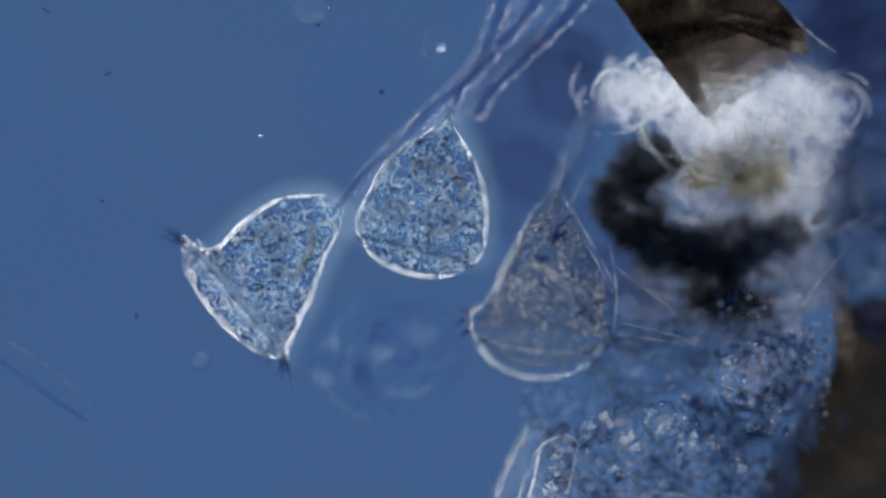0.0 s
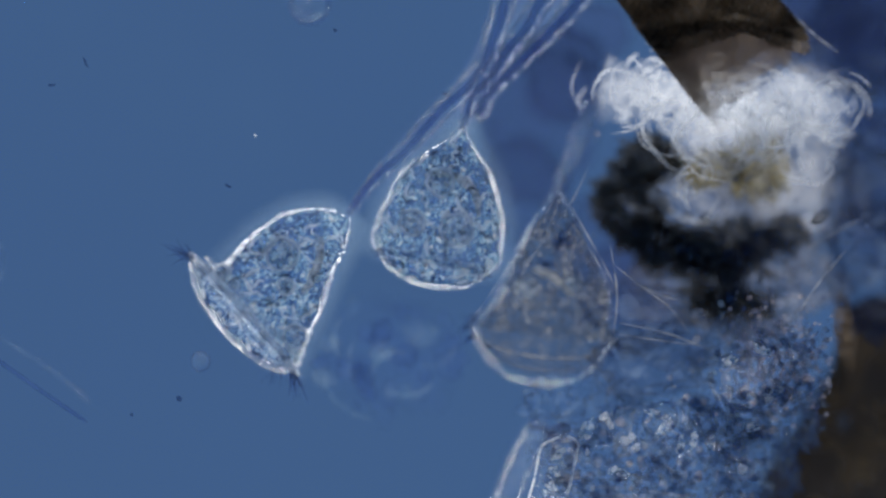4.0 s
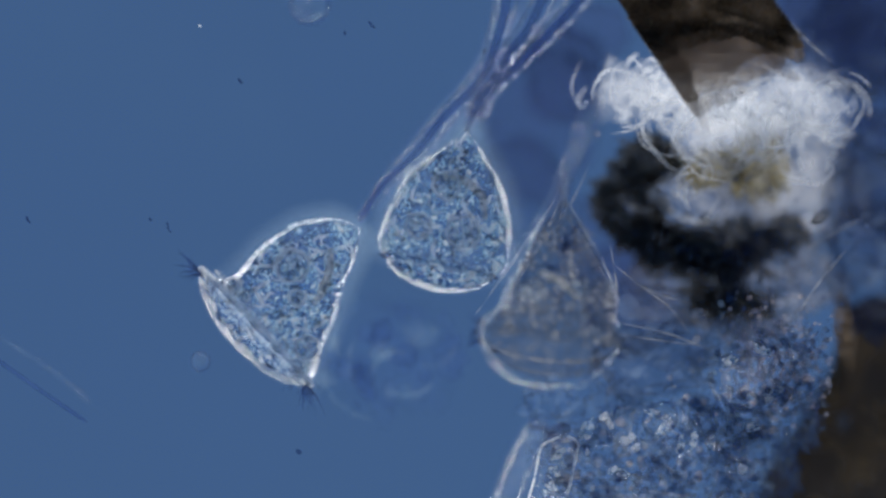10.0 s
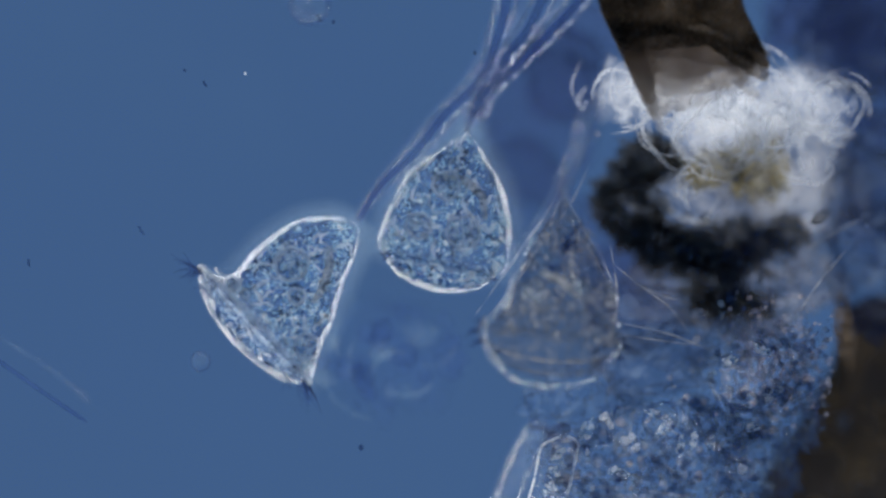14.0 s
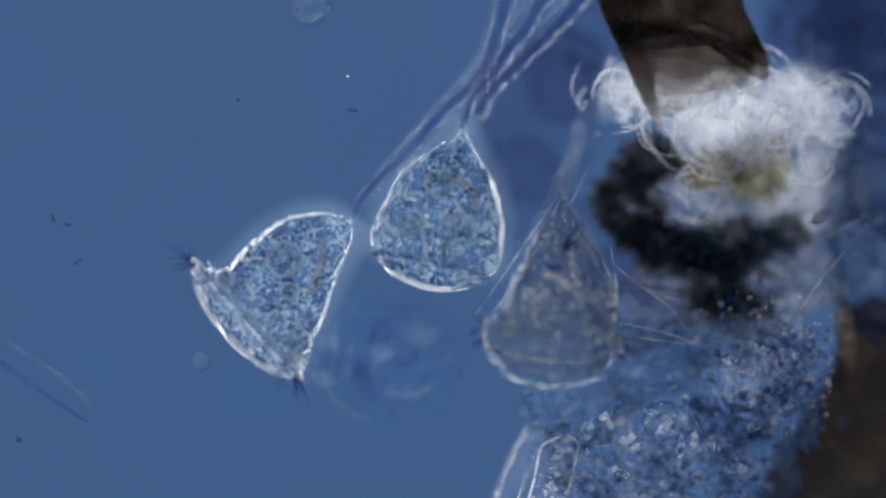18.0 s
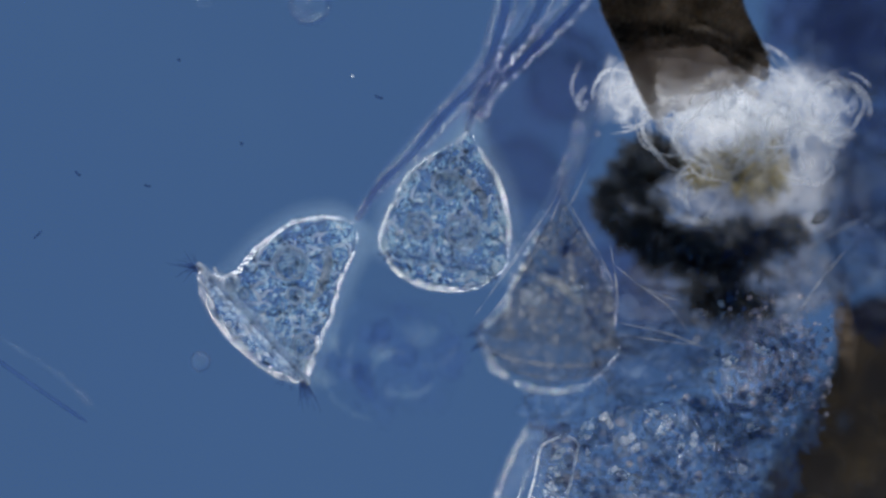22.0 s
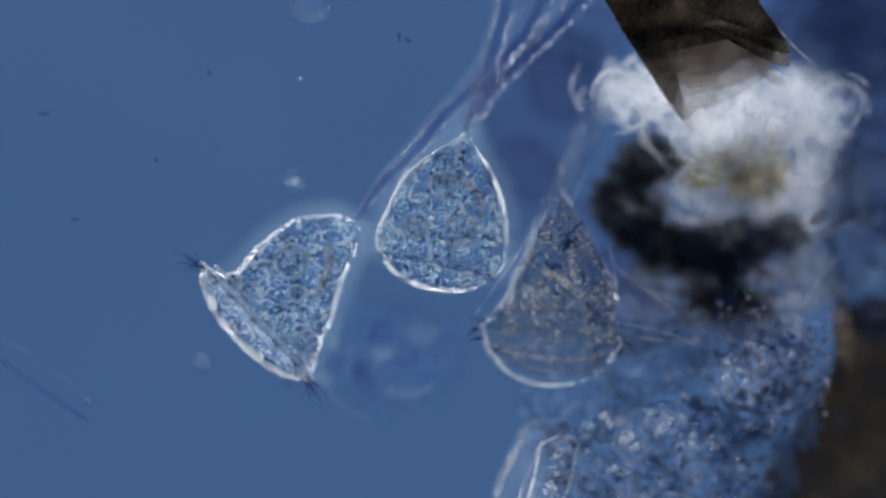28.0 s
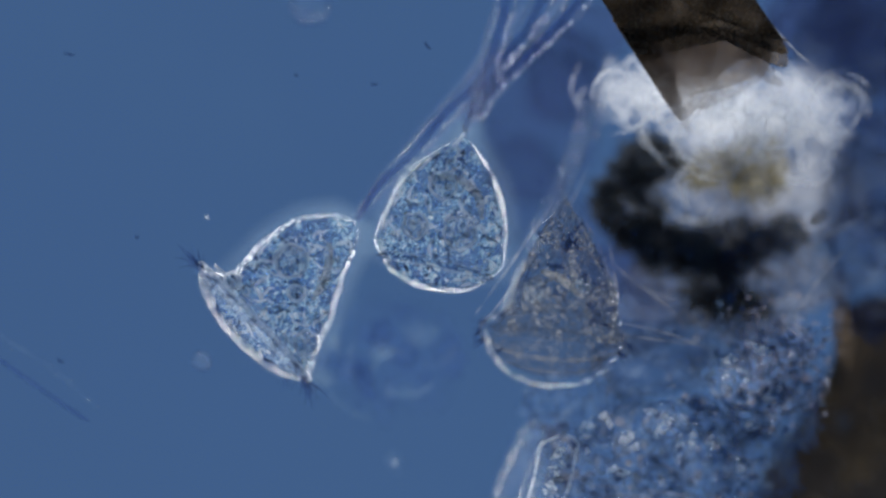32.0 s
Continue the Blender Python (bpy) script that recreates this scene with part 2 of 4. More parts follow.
def blob(bm, centre, size, rough=0.25, freq=2.2, level=3, seed=0.0, turn=0.0):
    """A lumpy body round a point; size and centre in world metres."""
    m = Matrix.Translation(centre) @ Matrix.Rotation(turn, 4, "Z") @ Matrix.Diagonal((*size, 1))
    made = bmesh.ops.create_icosphere(bm, subdivisions=level, radius=1)["verts"]
    for v in made:
        d = v.co.normalized()
        k = 1 + rough * noise.fractal(d * freq + Vector((seed, seed * 0.7, seed * 1.3)), 0.6, 2.0, 4)
        v.co = m @ (d * k)


def torus(bm, m, big, small, seg=32, tube_seg=8, wob=0.0):
    rings = []
    for i in range(seg):
        a = 2 * math.pi * i / seg
        k = big * (1 + wob * noise.noise(Vector((math.cos(a) * 2, math.sin(a) * 2, big * 0.1))))
        rings.append([bm.verts.new(m @ (Vector(((k + small * math.cos(b)) * math.cos(a), (k + small * math.cos(b)) * math.sin(a), small * math.sin(b))) * U))
                      for b in (2 * math.pi * j / tube_seg for j in range(tube_seg))])
    for i in range(seg):
        a, b = rings[i], rings[(i + 1) % seg]
        for j in range(tube_seg):
            bm.faces.new((a[j], b[j], b[(j + 1) % tube_seg], a[(j + 1) % tube_seg]))


def grains(bm, places, sizes):
    """Many small round grains in one mesh."""
    t = (1 + 5 ** 0.5) / 2
    vs = [Vector(v).normalized() for v in ((-1, t, 0), (1, t, 0), (-1, -t, 0), (1, -t, 0), (0, -1, t), (0, 1, t), (0, -1, -t), (0, 1, -t), (t, 0, -1), (t, 0, 1), (-t, 0, -1), (-t, 0, 1))]
    fs = ((0, 11, 5), (0, 5, 1), (0, 1, 7), (0, 7, 10), (0, 10, 11), (1, 5, 9), (5, 11, 4), (11, 10, 2), (10, 7, 6), (7, 1, 8),
          (3, 9, 4), (3, 4, 2), (3, 2, 6), (3, 6, 8), (3, 8, 9), (4, 9, 5), (2, 4, 11), (6, 2, 10), (8, 6, 7), (9, 8, 1))
    for p, s in zip(places, sizes):
        turn = Euler((random.uniform(0, 6), random.uniform(0, 6), random.uniform(0, 6))).to_matrix()
        st = Vector((1, random.uniform(0.6, 1.5), random.uniform(0.6, 1.2)))
        vv = [bm.verts.new(p + turn @ Vector((v.x * st.x, v.y * st.y, v.z * st.z)) * s) for v in vs]
        for f in fs:
            bm.faces.new([vv[i] for i in f])


# ---- the slide ----
def slide():
    bm = bmesh.new()
    bmesh.ops.create_cube(bm, size=1, matrix=Matrix.Translation((0, 0, -0.53)) @ Matrix.Diagonal((7.0, 4.5, 0.06, 1)))
    ob = part("ground", bm, M_SLIDE, smooth=False)
    tagged(ob, "clear glass microscope slide under blue-tinted water", "slide", kind="structure")


slide()


# ---- bell animals ----
CILIA_KEYED = []
STALKS = {}
FLAT = 0.2


def flatten(bm, lift=0.0):
    """The cell content lies in a flat layer round the middle of the bell."""
    for v in bm.verts:
        v.co.z = v.co.z * FLAT + lift * U



def radius_at(st, s):
    xs = [a[0] for a in st]
    return float(np.interp(s, xs, [a[1] for a in st])), float(np.interp(s, xs, [a[2] for a in st]))


def bell_animal(label, apex, lip, z, profile, lip_r, lip_s, bulge, cyto, seed, vacuoles, nucleus, grain_n, stalk, tufts=16, beat=True, pell=None, tilt=0.0, hair=1.0, folds=44, rolled=True):
    """One stalked bell: apex and lip centre in the plan; profile along the axis; vacuoles: (along, across, radius)."""
    random.seed(seed)
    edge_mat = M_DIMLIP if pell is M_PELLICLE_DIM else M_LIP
    a = spot(*apex, z)
    b = spot(*lip, z)
    ang = math.atan2(b.y - a.y, b.x - a.x)
    animal = thing("bell_animalcule", label, "ciliate", Matrix.Translation((a.x, a.y, a.z)), "bell animals of the colony")
    # the stalk stays while the bell sways
    if stalk:
        line = smooth_line([spot(*p) - a for p in stalk], 90)
        bm = bmesh.new()
        tube(bm, line, lambda f: (7 + 8 * min(1, f * 3) + 7 * f) * U, 48)
        faint = stalk is S_C
        sheath = part("stalk", bm, M_MIST if faint else M_SHEATH, animal, "clear stalk sheath")
        bm = bmesh.new()
        core = [p + Vector((math.sin(i * 0.25 + seed), math.cos(i * 0.25 + seed), 0)) * 2.2 * U for i, p in enumerate(line)]
        tube(bm, core, lambda f: (5.0 + 3.5 * f) * U, 8)
        part("stalk_core", bm, M_MIST if faint else M_CORE, sheath, "dark blue contractile thread")
        STALKS[seed] = sheath, line[0], line[-1]
    st = fine(profile, 4.0)
    bm = bmesh.new()
    lathe(bm, st, 160, 1.5, seed, False)
    bell = part("bell", bm, pell or M_PELLICLE, animal, "clear ridged bell wall")
    home = Matrix.Rotation(ang, 4, "Z") @ Matrix.Rotation(tilt, 4, "Y")
    bell.matrix_basis = home
    if pell is None:
        # Nested pale skins, added to build the optical halo outside the wall.
        for k in range(6):
            g_ = 5 + 5.5 * k
            bm = bmesh.new()
            lathe(bm, [(s_ - 2 - g_ * 0.6 * (1 - s_ / st[-1][0]) + g_ * 0.5 * s_ / st[-1][0], r_ + g_, o_) for s_, r_, o_ in st[::4]], 36, 3.0, seed + 20, False)
            part("slime_skin", bm, M_HALO, bell, "" if k else "faint pale skin standing in for the optical halo")
    bm = bmesh.new()
    inner = [(s + 3 * (1 - s / st[-1][0]), max(r - 6, 1), o) for s, r, o in st]
    lathe(bm, inner, 44, 3.0, seed + 3, False)
    flatten(bm)
    part("cytoplasm", bm, cyto, bell, "granular blue and pale cell content")
    # lip ring and ciliated disc
    bm = bmesh.new()
    o = profile[-1][2]
    m = Matrix.Translation((lip_s * U, o * U, 0)) @ Matrix.Rotation(math.pi / 2, 4, "Y")
    torus(bm, m, lip_r, 5.0 if rolled else 1.5, 64, 10, 0.03)
    part("lip", bm, edge_mat, bell, "pale rolled lip")
    bm = bmesh.new()
    m2 = Matrix.Translation(((lip_s - 17) * U, o * U, 0)) @ Matrix.Rotation(math.pi / 2, 4, "Y")
    torus(bm, m2, lip_r * 0.86, 1.8, 56, 6, 0.04)
    if rolled and cyto is not M_CYTO_C:
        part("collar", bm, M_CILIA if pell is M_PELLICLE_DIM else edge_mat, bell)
    bm = bmesh.new()
    dr = lip_r * 0.95
    lathe(bm, [(lip_s + bulge * math.sin(q), dr * math.cos(q), o) for q in (math.pi / 2 * i / 30 * 0.995 for i in range(31))], 160, 1.0, seed + 9, True, False)
    part("ciliated_disc", bm, pell or M_PELLICLE, bell, "clear domed disc inside the lip")
    bm = bmesh.new()
    lathe(bm, [(lip_s - (3 if rolled else 0) + (bulge - 8) * math.sin(q), (dr - (8 if rolled else 1)) * math.cos(q), o) for q in (math.pi / 2 * i / 10 * 0.995 for i in range(11))], 36, 6.0, seed + 11)
    flatten(bm)
    part("disc_content", bm, cyto if not rolled else M_DISC if cyto is M_CYTO else M_DISC_C, bell)
    bm = bmesh.new()
    torus(bm, Matrix.Translation(((lip_s + bulge * 0.30) * U, o * U, 0)) @ Matrix.Rotation(math.pi / 2, 4, "Y"), dr * 0.955, 1.8, 56, 6, 0.03)
    part("disc_rim", bm, edge_mat, bell)
    # grains of the content
    bm = bmesh.new()
    ps, ss = [], []
    for _ in range(grain_n):
        s = random.uniform(0.08, 0.97) ** 0.75 * profile[-1][0]
        r, off = radius_at(st, s)
        u = random.uniform(-1, 1)
        y = u * r * 0.88
        ps.append(Vector((s, off + y, math.sqrt(max(0, (r * 0.92) ** 2 - y * y)) * random.uniform(0.8, 1.0))) * U)
        ss.append(random.uniform(1.4, 4.4) * U)
    grains(bm, ps, ss)
    flatten(bm, 2)
    g = part("grit", bm, M_GRAIN if cyto is M_CYTO else M_FGRAIN, bell)
    tagged(g, kind="stuff")
    if folds:
        for i in range(folds):
            s0 = random.uniform(0.12 if cyto is M_CYTO else 0.3, 0.93) * profile[-1][0]
            r0, off0 = radius_at(st, s0)
            y0 = off0 + random.uniform(-0.85, 0.85) * r0
            a0 = random.uniform(0, 6.28)
            pts = []
            for k in range(7):
                a0 += random.gauss(0, 0.75)
                s0 = min(max(s0 + 6.5 * math.cos(a0), 8), profile[-1][0] - 2)
                y0 += 6.5 * math.sin(a0)
                r1, o1 = radius_at(st, s0)
                y0 = min(max(y0, o1 - 0.9 * r1), o1 + 0.9 * r1)
                pts.append(Vector((s0, y0, math.sqrt(max(4, (r1 - 3) ** 2 - (y0 - o1) ** 2)))) * U)
            bm = bmesh.new()
            wide = random.uniform(1.3, 3.2)
            tube(bm, smooth_line(pts, 16), lambda f: wide * U * (0.25 + math.sin(math.pi * f)), 6)
            flatten(bm, 3)
            part("content_fold", bm, (M_WISP, M_WISP, M_CILIA)[i % 3] if cyto is M_CYTO else (M_DIMLIP, M_CILIA)[i % 2], bell)
        for i in range(folds // 3 if cyto is M_CYTO else 0):
            q0 = random.uniform(0.25, 1.2)
            pts = []
            y0 = random.uniform(-0.8, 0.8)
            for k in range(6):
                y0 = min(max(y0 + random.gauss(0.015, 0.035), -0.93), 0.93)
                q0 = min(max(q0 + random.gauss(0, 0.09), 0.15), 1.35)
                rq = (dr - 3) * math.cos(q0)
                pts.append(Vector((lip_s + (bulge - 3) * math.sin(q0), o + rq * y0, rq * math.sqrt(1 - y0 * y0))) * U)
            bm = bmesh.new()
            wide = random.uniform(1.2, 2.6)
            tube(bm, smooth_line(pts, 14), lambda f: wide * U * (0.25 + math.sin(math.pi * f)), 6)
            flatten(bm, 3)
            part("disc_fold", bm, (M_WISP, M_CILIA)[i % 2] if cyto is M_CYTO else (M_DIMLIP, M_CILIA)[i % 2], bell)
    for s, y, r in vacuoles:
        rr, off = radius_at(st, s)
        z0 = FLAT * math.sqrt(max(0, (rr - 1) ** 2 - (y - off) ** 2))
        bm = bmesh.new()
        blob(bm, Vector((s, y, z0)) * U, (r * U, r * U, r * 0.5 * U), 0.18, 1.7, 3, seed + s)
        vac = part("food_vacuole", bm, M_VAC, bell, "pale round food vacuole")
        bm = bmesh.new()
        torus(bm, Matrix.Translation(Vector((s, y, z0 + 3)) * U), r * 0.97, 3.2, 28, 6, 0.2)
        part("vacuole_rim", bm, M_WISP if cyto is M_CYTO else edge_mat, vac, "bright rim")
        bm = bmesh.new()
        ps = [Vector((s + random.gauss(0, r * 0.4), y + random.gauss(0, r * 0.4), z0 + r * 0.22)) * U for _ in range(9)]
        grains(bm, ps, [random.uniform(2, 4.5) * U for _ in ps])
        tagged(part("vacuole_grit", bm, M_GRAIN, vac), kind="stuff")
    if nucleus:
        bm = bmesh.new()
        line = []
        for s, y in nucleus:
            rr, off = radius_at(st, s)
            line.append(Vector((s, y, math.sqrt(max(0, (rr * 0.93) ** 2 - (y - off) ** 2)) - 4)) * U)
        tube(bm, smooth_line(line, 24), lambda f: (4 + 4 * math.sin(math.pi * min(1, max(0, f)))) * U, 8)
        flatten(bm, 2)
        part("nucleus", bm, M_NUC, bell, "curved band-shaped nucleus")
    # cilia in tufts round the lip
    for i in range(tufts):
        phi = 2 * math.pi * (i + 0.5) / tufts + math.pi / tufts
        edge = abs(math.cos(phi))
        root = Vector((lip_s + 3, o + lip_r * math.cos(phi), lip_r * math.sin(phi))) * U
        out = Vector((0.55, math.cos(phi), math.sin(phi))).normalized()
        if pell is M_PELLICLE_DIM and edge < 0.5:
            continue
        bm = bmesh.new()
        for k in range(6):
            sway = Vector((random.uniform(-0.6, 0.5), random.uniform(-0.6, 0.6), random.uniform(-0.6, 0.6)))
            n = hair * random.uniform(22, 52) * (0.55 + 0.45 * edge) * U
            r0 = Vector((0, random.uniform(-9, 9) * math.sin(phi), random.uniform(-9, 9) * math.cos(phi))) * U
            d = (out + sway * 0.8).normalized()
            bend = Vector((random.uniform(-0.3, 0.7), random.uniform(-0.4, 0.4), random.uniform(-0.4, 0.4)))
            tube(bm, smooth_line([r0, r0 + d * n * 0.5, r0 + (d + bend * 0.45).normalized() * n], 6), lambda f: (1.7 - 1.4 * f) * U, 5)
        tuft = part("cilia_tuft", bm, M_CILIA, bell, "dark beating cilia")
        tuft.matrix_basis = Matrix.Translation(root)
        if beat and edge > 0.6:
            CILIA_KEYED.append((tuft, root, seed * 1.7 + i))
    return animal, bell, home


A_PROF = [(0, 5, 0), (5, 14, -5), (14, 26, -10), (26, 37, -13), (48, 52, -15), (75, 66, -17), (115, 82, -11), (150, 94, -2), (185, 99, 6), (212, 106, 15), (232, 114, 19), (246, 130, 8), (254, 143, 1)]
B_PROF = [(0, 5, 0), (12, 11, 0), (24, 20, 0), (43, 39, 0), (77, 72, -2), (113, 93, -2), (153, 107, 0), (190, 114, 0), (218, 117, -1), (237, 112, -2), (248, 101, -3)]
C_PROF = [(0, 8, 0), (20, 20, 2), (62, 48, 6), (124, 76, 12), (172, 96, 14), (214, 104, 12), (244, 114, 6), (262, 128, 0)]

S_A = [(631, 388, 36), (676, 325, 34), (728, 272, 30), (785, 207, 14), (828, 162, -4), (866, 112, -26), (880, 60, -44), (897, 0, -60), (912, -90, -70)]
S_B = [(825, 232, 36), (832, 200, 30), (853, 160, 14), (892, 106, -12), (922, 64, -32), (962, 0, -52), (1010, -90, -60)]
S_C = [(1000, 350, 70), (1004, 310, 50), (1022, 255, 10), (1045, 180, -40)]

ANIMALS = {}
ANIMALS["A"] = bell_animal("blue-grey translucent bell animalcule with wide open lip on a thin stalk", (634, 397), (447, 573), 22, A_PROF, 141, 252, 50, M_CYTO, 3,
                           [(132, -32, 29), (165, 14, 15), (212, 92, 22), (232, -80, 14)], [(60, -10), (85, 15), (120, 35), (150, 42)], 520, S_A, tilt=-0.06, hair=1.3)
ANIMALS["B"] = bell_animal("rounded blue-grey translucent bell animalcule on a thin stalk", (826, 229), (775, 470), 22, B_PROF, 100, 246, 47, M_CYTO, 5,
                           [(185, 28, 29), (189, -52, 22), (108, -18, 24)], [(101, -48), (91, 0), (113, 45), (153, 60)], 520, S_B, hair=0.22, tilt=-0.10, rolled=False)
# This bell uses the darkened set: the debris shades it.
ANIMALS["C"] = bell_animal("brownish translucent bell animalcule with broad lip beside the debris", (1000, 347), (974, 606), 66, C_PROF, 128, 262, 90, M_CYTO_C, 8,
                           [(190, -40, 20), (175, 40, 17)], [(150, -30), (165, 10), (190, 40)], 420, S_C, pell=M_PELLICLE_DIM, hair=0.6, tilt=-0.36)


def far_animal():
    """A bell far below the others, seen as a soft mottled cloud."""
    random.seed(12)
    base = spot(690, 630, -230)
    ob = thing("bell_animalcule", "blurred mottled blue bell animalcule deep in the water", "ciliate", Matrix.Translation(base), "bell animals of the colony")
    bm = bmesh.new()
    blob(bm, spot(690, 625, -420) - base, (128 * U, 100 * U, 40 * U), 0.28, 1.4, 4, 3.0, radians(-20))
    part("bell", bm, M_GHOST, ob, "faint blue wall")
    for i in range(44):
        a, k = random.uniform(0, 6.28), math.sqrt(random.random())
        x, y, r = 690 + 128 * k * math.cos(a), 628 + 104 * k * math.sin(a), random.uniform(9, 30)
        bm = bmesh.new()
        blob(bm, spot(x, y, random.uniform(-190, -110)) - base, (r * U, r * random.uniform(0.6, 1.0) * U, 8 * U), 0.4, 1.6, 3, x, a)
        part("food_vacuole", bm, (M_GHOST, M_GHOST, M_FARPALE)[i % 3], ob)
    for x, y, r, a0, span in ((665, 650, 92, 1.7, 1.3), (690, 640, 72, 2.2, 1.6), (720, 640, 60, 0.6, 1.6), (700, 665, 42, 2.6, 2.6), (760, 600, 48, 0.2, 1.7), (640, 600, 50, 2.4, 1.6)):
        bm = bmesh.new()
        pts = [spot(x + r * math.cos(a0 + span * k / 6), y + r * math.sin(a0 + span * k / 6), -130) - base for k in range(7)]
        tube(bm, smooth_line(pts, 20), lambda f: (2 + 5 * math.sin(math.pi * f)) * U, 8)
        part("fold", bm, M_FARPALE, ob)


far_animal()


# ---- bare stalks of the colony ----
def bare_stalk(points, wide, seed, faint=False):
    a = spot(*points[0])
    ob = thing("bare_stalk", "thin clear blue stalk rising to the brown husk", "stalk", Matrix.Translation(a), "bare stalks")
    line = smooth_line([spot(*p) - a for p in points], 80)
    bm = bmesh.new()
    tube(bm, line, lambda f: wide * U * (0.85 + 0.15 * math.sin(f * 9 + seed)), 48)
    part("sheath", bm, M_MIST if faint else M_SHEATH, ob)
    bm = bmesh.new()
    tube(bm, [p + Vector((math.sin(i * 0.25 + seed), math.cos(i * 0.25), 0)) * 2 * U for i, p in enumerate(line)], lambda f: wide * 0.36 * U, 8)
    part("core", bm, M_MIST if faint else M_CORE, ob, "dark blue thread")


bare_stalk([(842, 205, 26), (862, 170, 10), (915, 116, -14), (966, 66, -34), (1022, 4, -54), (1095, -80, -60)], 19, 1)
bare_stalk([(905, 470, -20), (950, 392, -20), (990, 315, -30), (1030, 245, -50)], 12, 7, True)


# ---- the debris clump ----
def debris_clump():
    random.seed(21)
    base = spot(1280, 320, -380)
    ob = thing("debris_clump", "white woolly debris clump with black and ochre patches", "debris", Matrix.Translation(base))

    def lump(name, x, y, z, sx, sy, sz, mat, rough, freq, level=4, label="", turn=0.0, to=None):
        bm = bmesh.new()
        blob(bm, spot(x, y, z) - base, (sx * U, sy * U, sz * U), rough, freq, level, x * 0.013 + y * 0.007, radians(turn))
        return part(name, bm, mat, to or ob, label)

    # woolly masses
    for x, y, sx, sy, n in ((1100, 175, 46, 60, 3), (1170, 165, 54, 50, 3), (1280, 195, 62, 50, 4), (1365, 205, 56, 50, 4), (1455, 200, 50, 54, 4), (1290, 236, 80, 30, 7), (1400, 300, 66, 60, 3)):
        for _ in range(n):
            k = random.uniform(0.45, 1.0)
            lump("woolly_mass", x + random.gauss(0, sx * 0.5), y + random.gauss(0, sy * 0.45), random.choice((-400, -340, -290, -180, -140)), sx * k, sy * k * random.uniform(0.7, 1.1), 34 * k, M_FLOC, 0.55, 1.3, 4, "white woolly mass", random.uniform(0, 180))
    lump("lower_mass", 1400, 330, -330, 125, 110, 70, M_HAZE, 0.25, 2.0, 4, "grey-blue translucent mass")
    lump("lower_mass", 1240, 370, -330, 140, 110, 70, M_HAZE, 0.25, 2.0, 4, "grey-blue translucent mass")
    lump("lower_mass", 1300, 500, -330, 180, 90, 60, M_HAZE, 0.3, 2.4, 4, "grey-blue translucent mass")
    # Sheets added behind the clump; their navy colour darkens the lit field.
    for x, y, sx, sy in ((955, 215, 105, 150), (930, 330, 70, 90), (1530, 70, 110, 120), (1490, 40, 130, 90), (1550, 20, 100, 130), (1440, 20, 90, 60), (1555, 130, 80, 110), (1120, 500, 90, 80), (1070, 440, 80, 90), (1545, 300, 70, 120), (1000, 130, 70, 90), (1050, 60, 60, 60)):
        lump("slime_halo", x, y, -440, sx, sy, 16, M_DUSK, 0.3, 1.2, 4, "navy sheet added to darken the field round the clump")
    # black and ochre patches
    for x, y, sx, sy, turn in ((1150, 282, 40, 36, 0), (1112, 365, 44, 62, 10), (1165, 425, 46, 34, -20), (1200, 448, 62, 34, 0), (1285, 440, 62, 40, 0), (1262, 500, 42, 42, 20), (1300, 552, 56, 26, 0), (1390, 416, 32, 26, 15)):
        lump("black_patch", x, y, -240, sx * 1.05, sy * 1.05, 14, M_BLACK, 0.9, 2.2, 5, "black opaque patch", turn)
    for x, y in ((1135, 300), (1120, 330), (1095, 395), (1135, 405), (1150, 440), (1225, 460), (1240, 440), (1270, 470), (1250, 520), (1285, 535), (1310, 450), (1320, 540), (1165, 265), (1180, 300), (1085, 350), (1340, 420), (1210, 470), (1280, 500)):
        lump("black_patch", x + random.uniform(-8, 8), y + random.uniform(-8, 8), random.uniform(-240, -160), random.uniform(12, 30), random.uniform(10, 22), 8, M_BLACK, 0.9, 2.2, 4, "", random.uniform(0, 180))
    bm = bmesh.new()
    ps = []
    for _ in range(260):
        x, y = random.choice(((1120, 340), (1200, 440), (1280, 460), (1290, 530), (1340, 480), (1350, 540)))
        ps.append(spot(random.gauss(x, 36), random.gauss(y, 30), random.uniform(-200, -120)) - base)
    grains(bm, ps, [random.uniform(1.5, 5.5) * U for _ in ps])
    tagged(part("crumb", bm, M_BLACK, ob), kind="stuff")
    lump("lower_mass", 1345, 475, -190, 60, 60, 20, M_POOL, 0.5, 2.0, 4, "dark slate translucent mass")
    lump("black_patch", 1452, 384, -40, 18, 9, 8, M_BLACK, 0.4, 2.0, 3, "small dark flake", 40)
    lump("ochre_patch", 1342, 292, -230, 44, 50, 18, M_OCHRE, 0.9, 2.2, 4, "yellowish brown patch")
    lump("ochre_patch", 1262, 300, -230, 46, 28, 14, M_OCHRE, 0.9, 2.2, 4, "yellowish brown patch")
    # crumpled membranes in nested loops
    lobes = ((1096, 180, 30, 14, 62), (1162, 150, 60, 14, 66), (1200, 210, 40, 14, 70), (1280, 235, 70, 12, 80), (1470, 195, 34, 14, 70), (1400, 200, 30, 20, 80), (1330, 190, 30, 30, 100), (1300, 170, 60, 10, 60), (1370, 220, 60, 10, 60), (1430, 270, 30, 20, 70), (1230, 330, 16, 20, 60))
    for x, y, n, r0, r1 in lobes:
        for i in range(n):
            r = r0 + (r1 - r0) * random.random()
            a0 = random.uniform(0, 6.28)
            span = random.uniform(0.6, 2.2)
            cx, cy = x + random.gauss(0, 14), y + random.gauss(0, 14)
            e = random.uniform(0.75, 1.15)
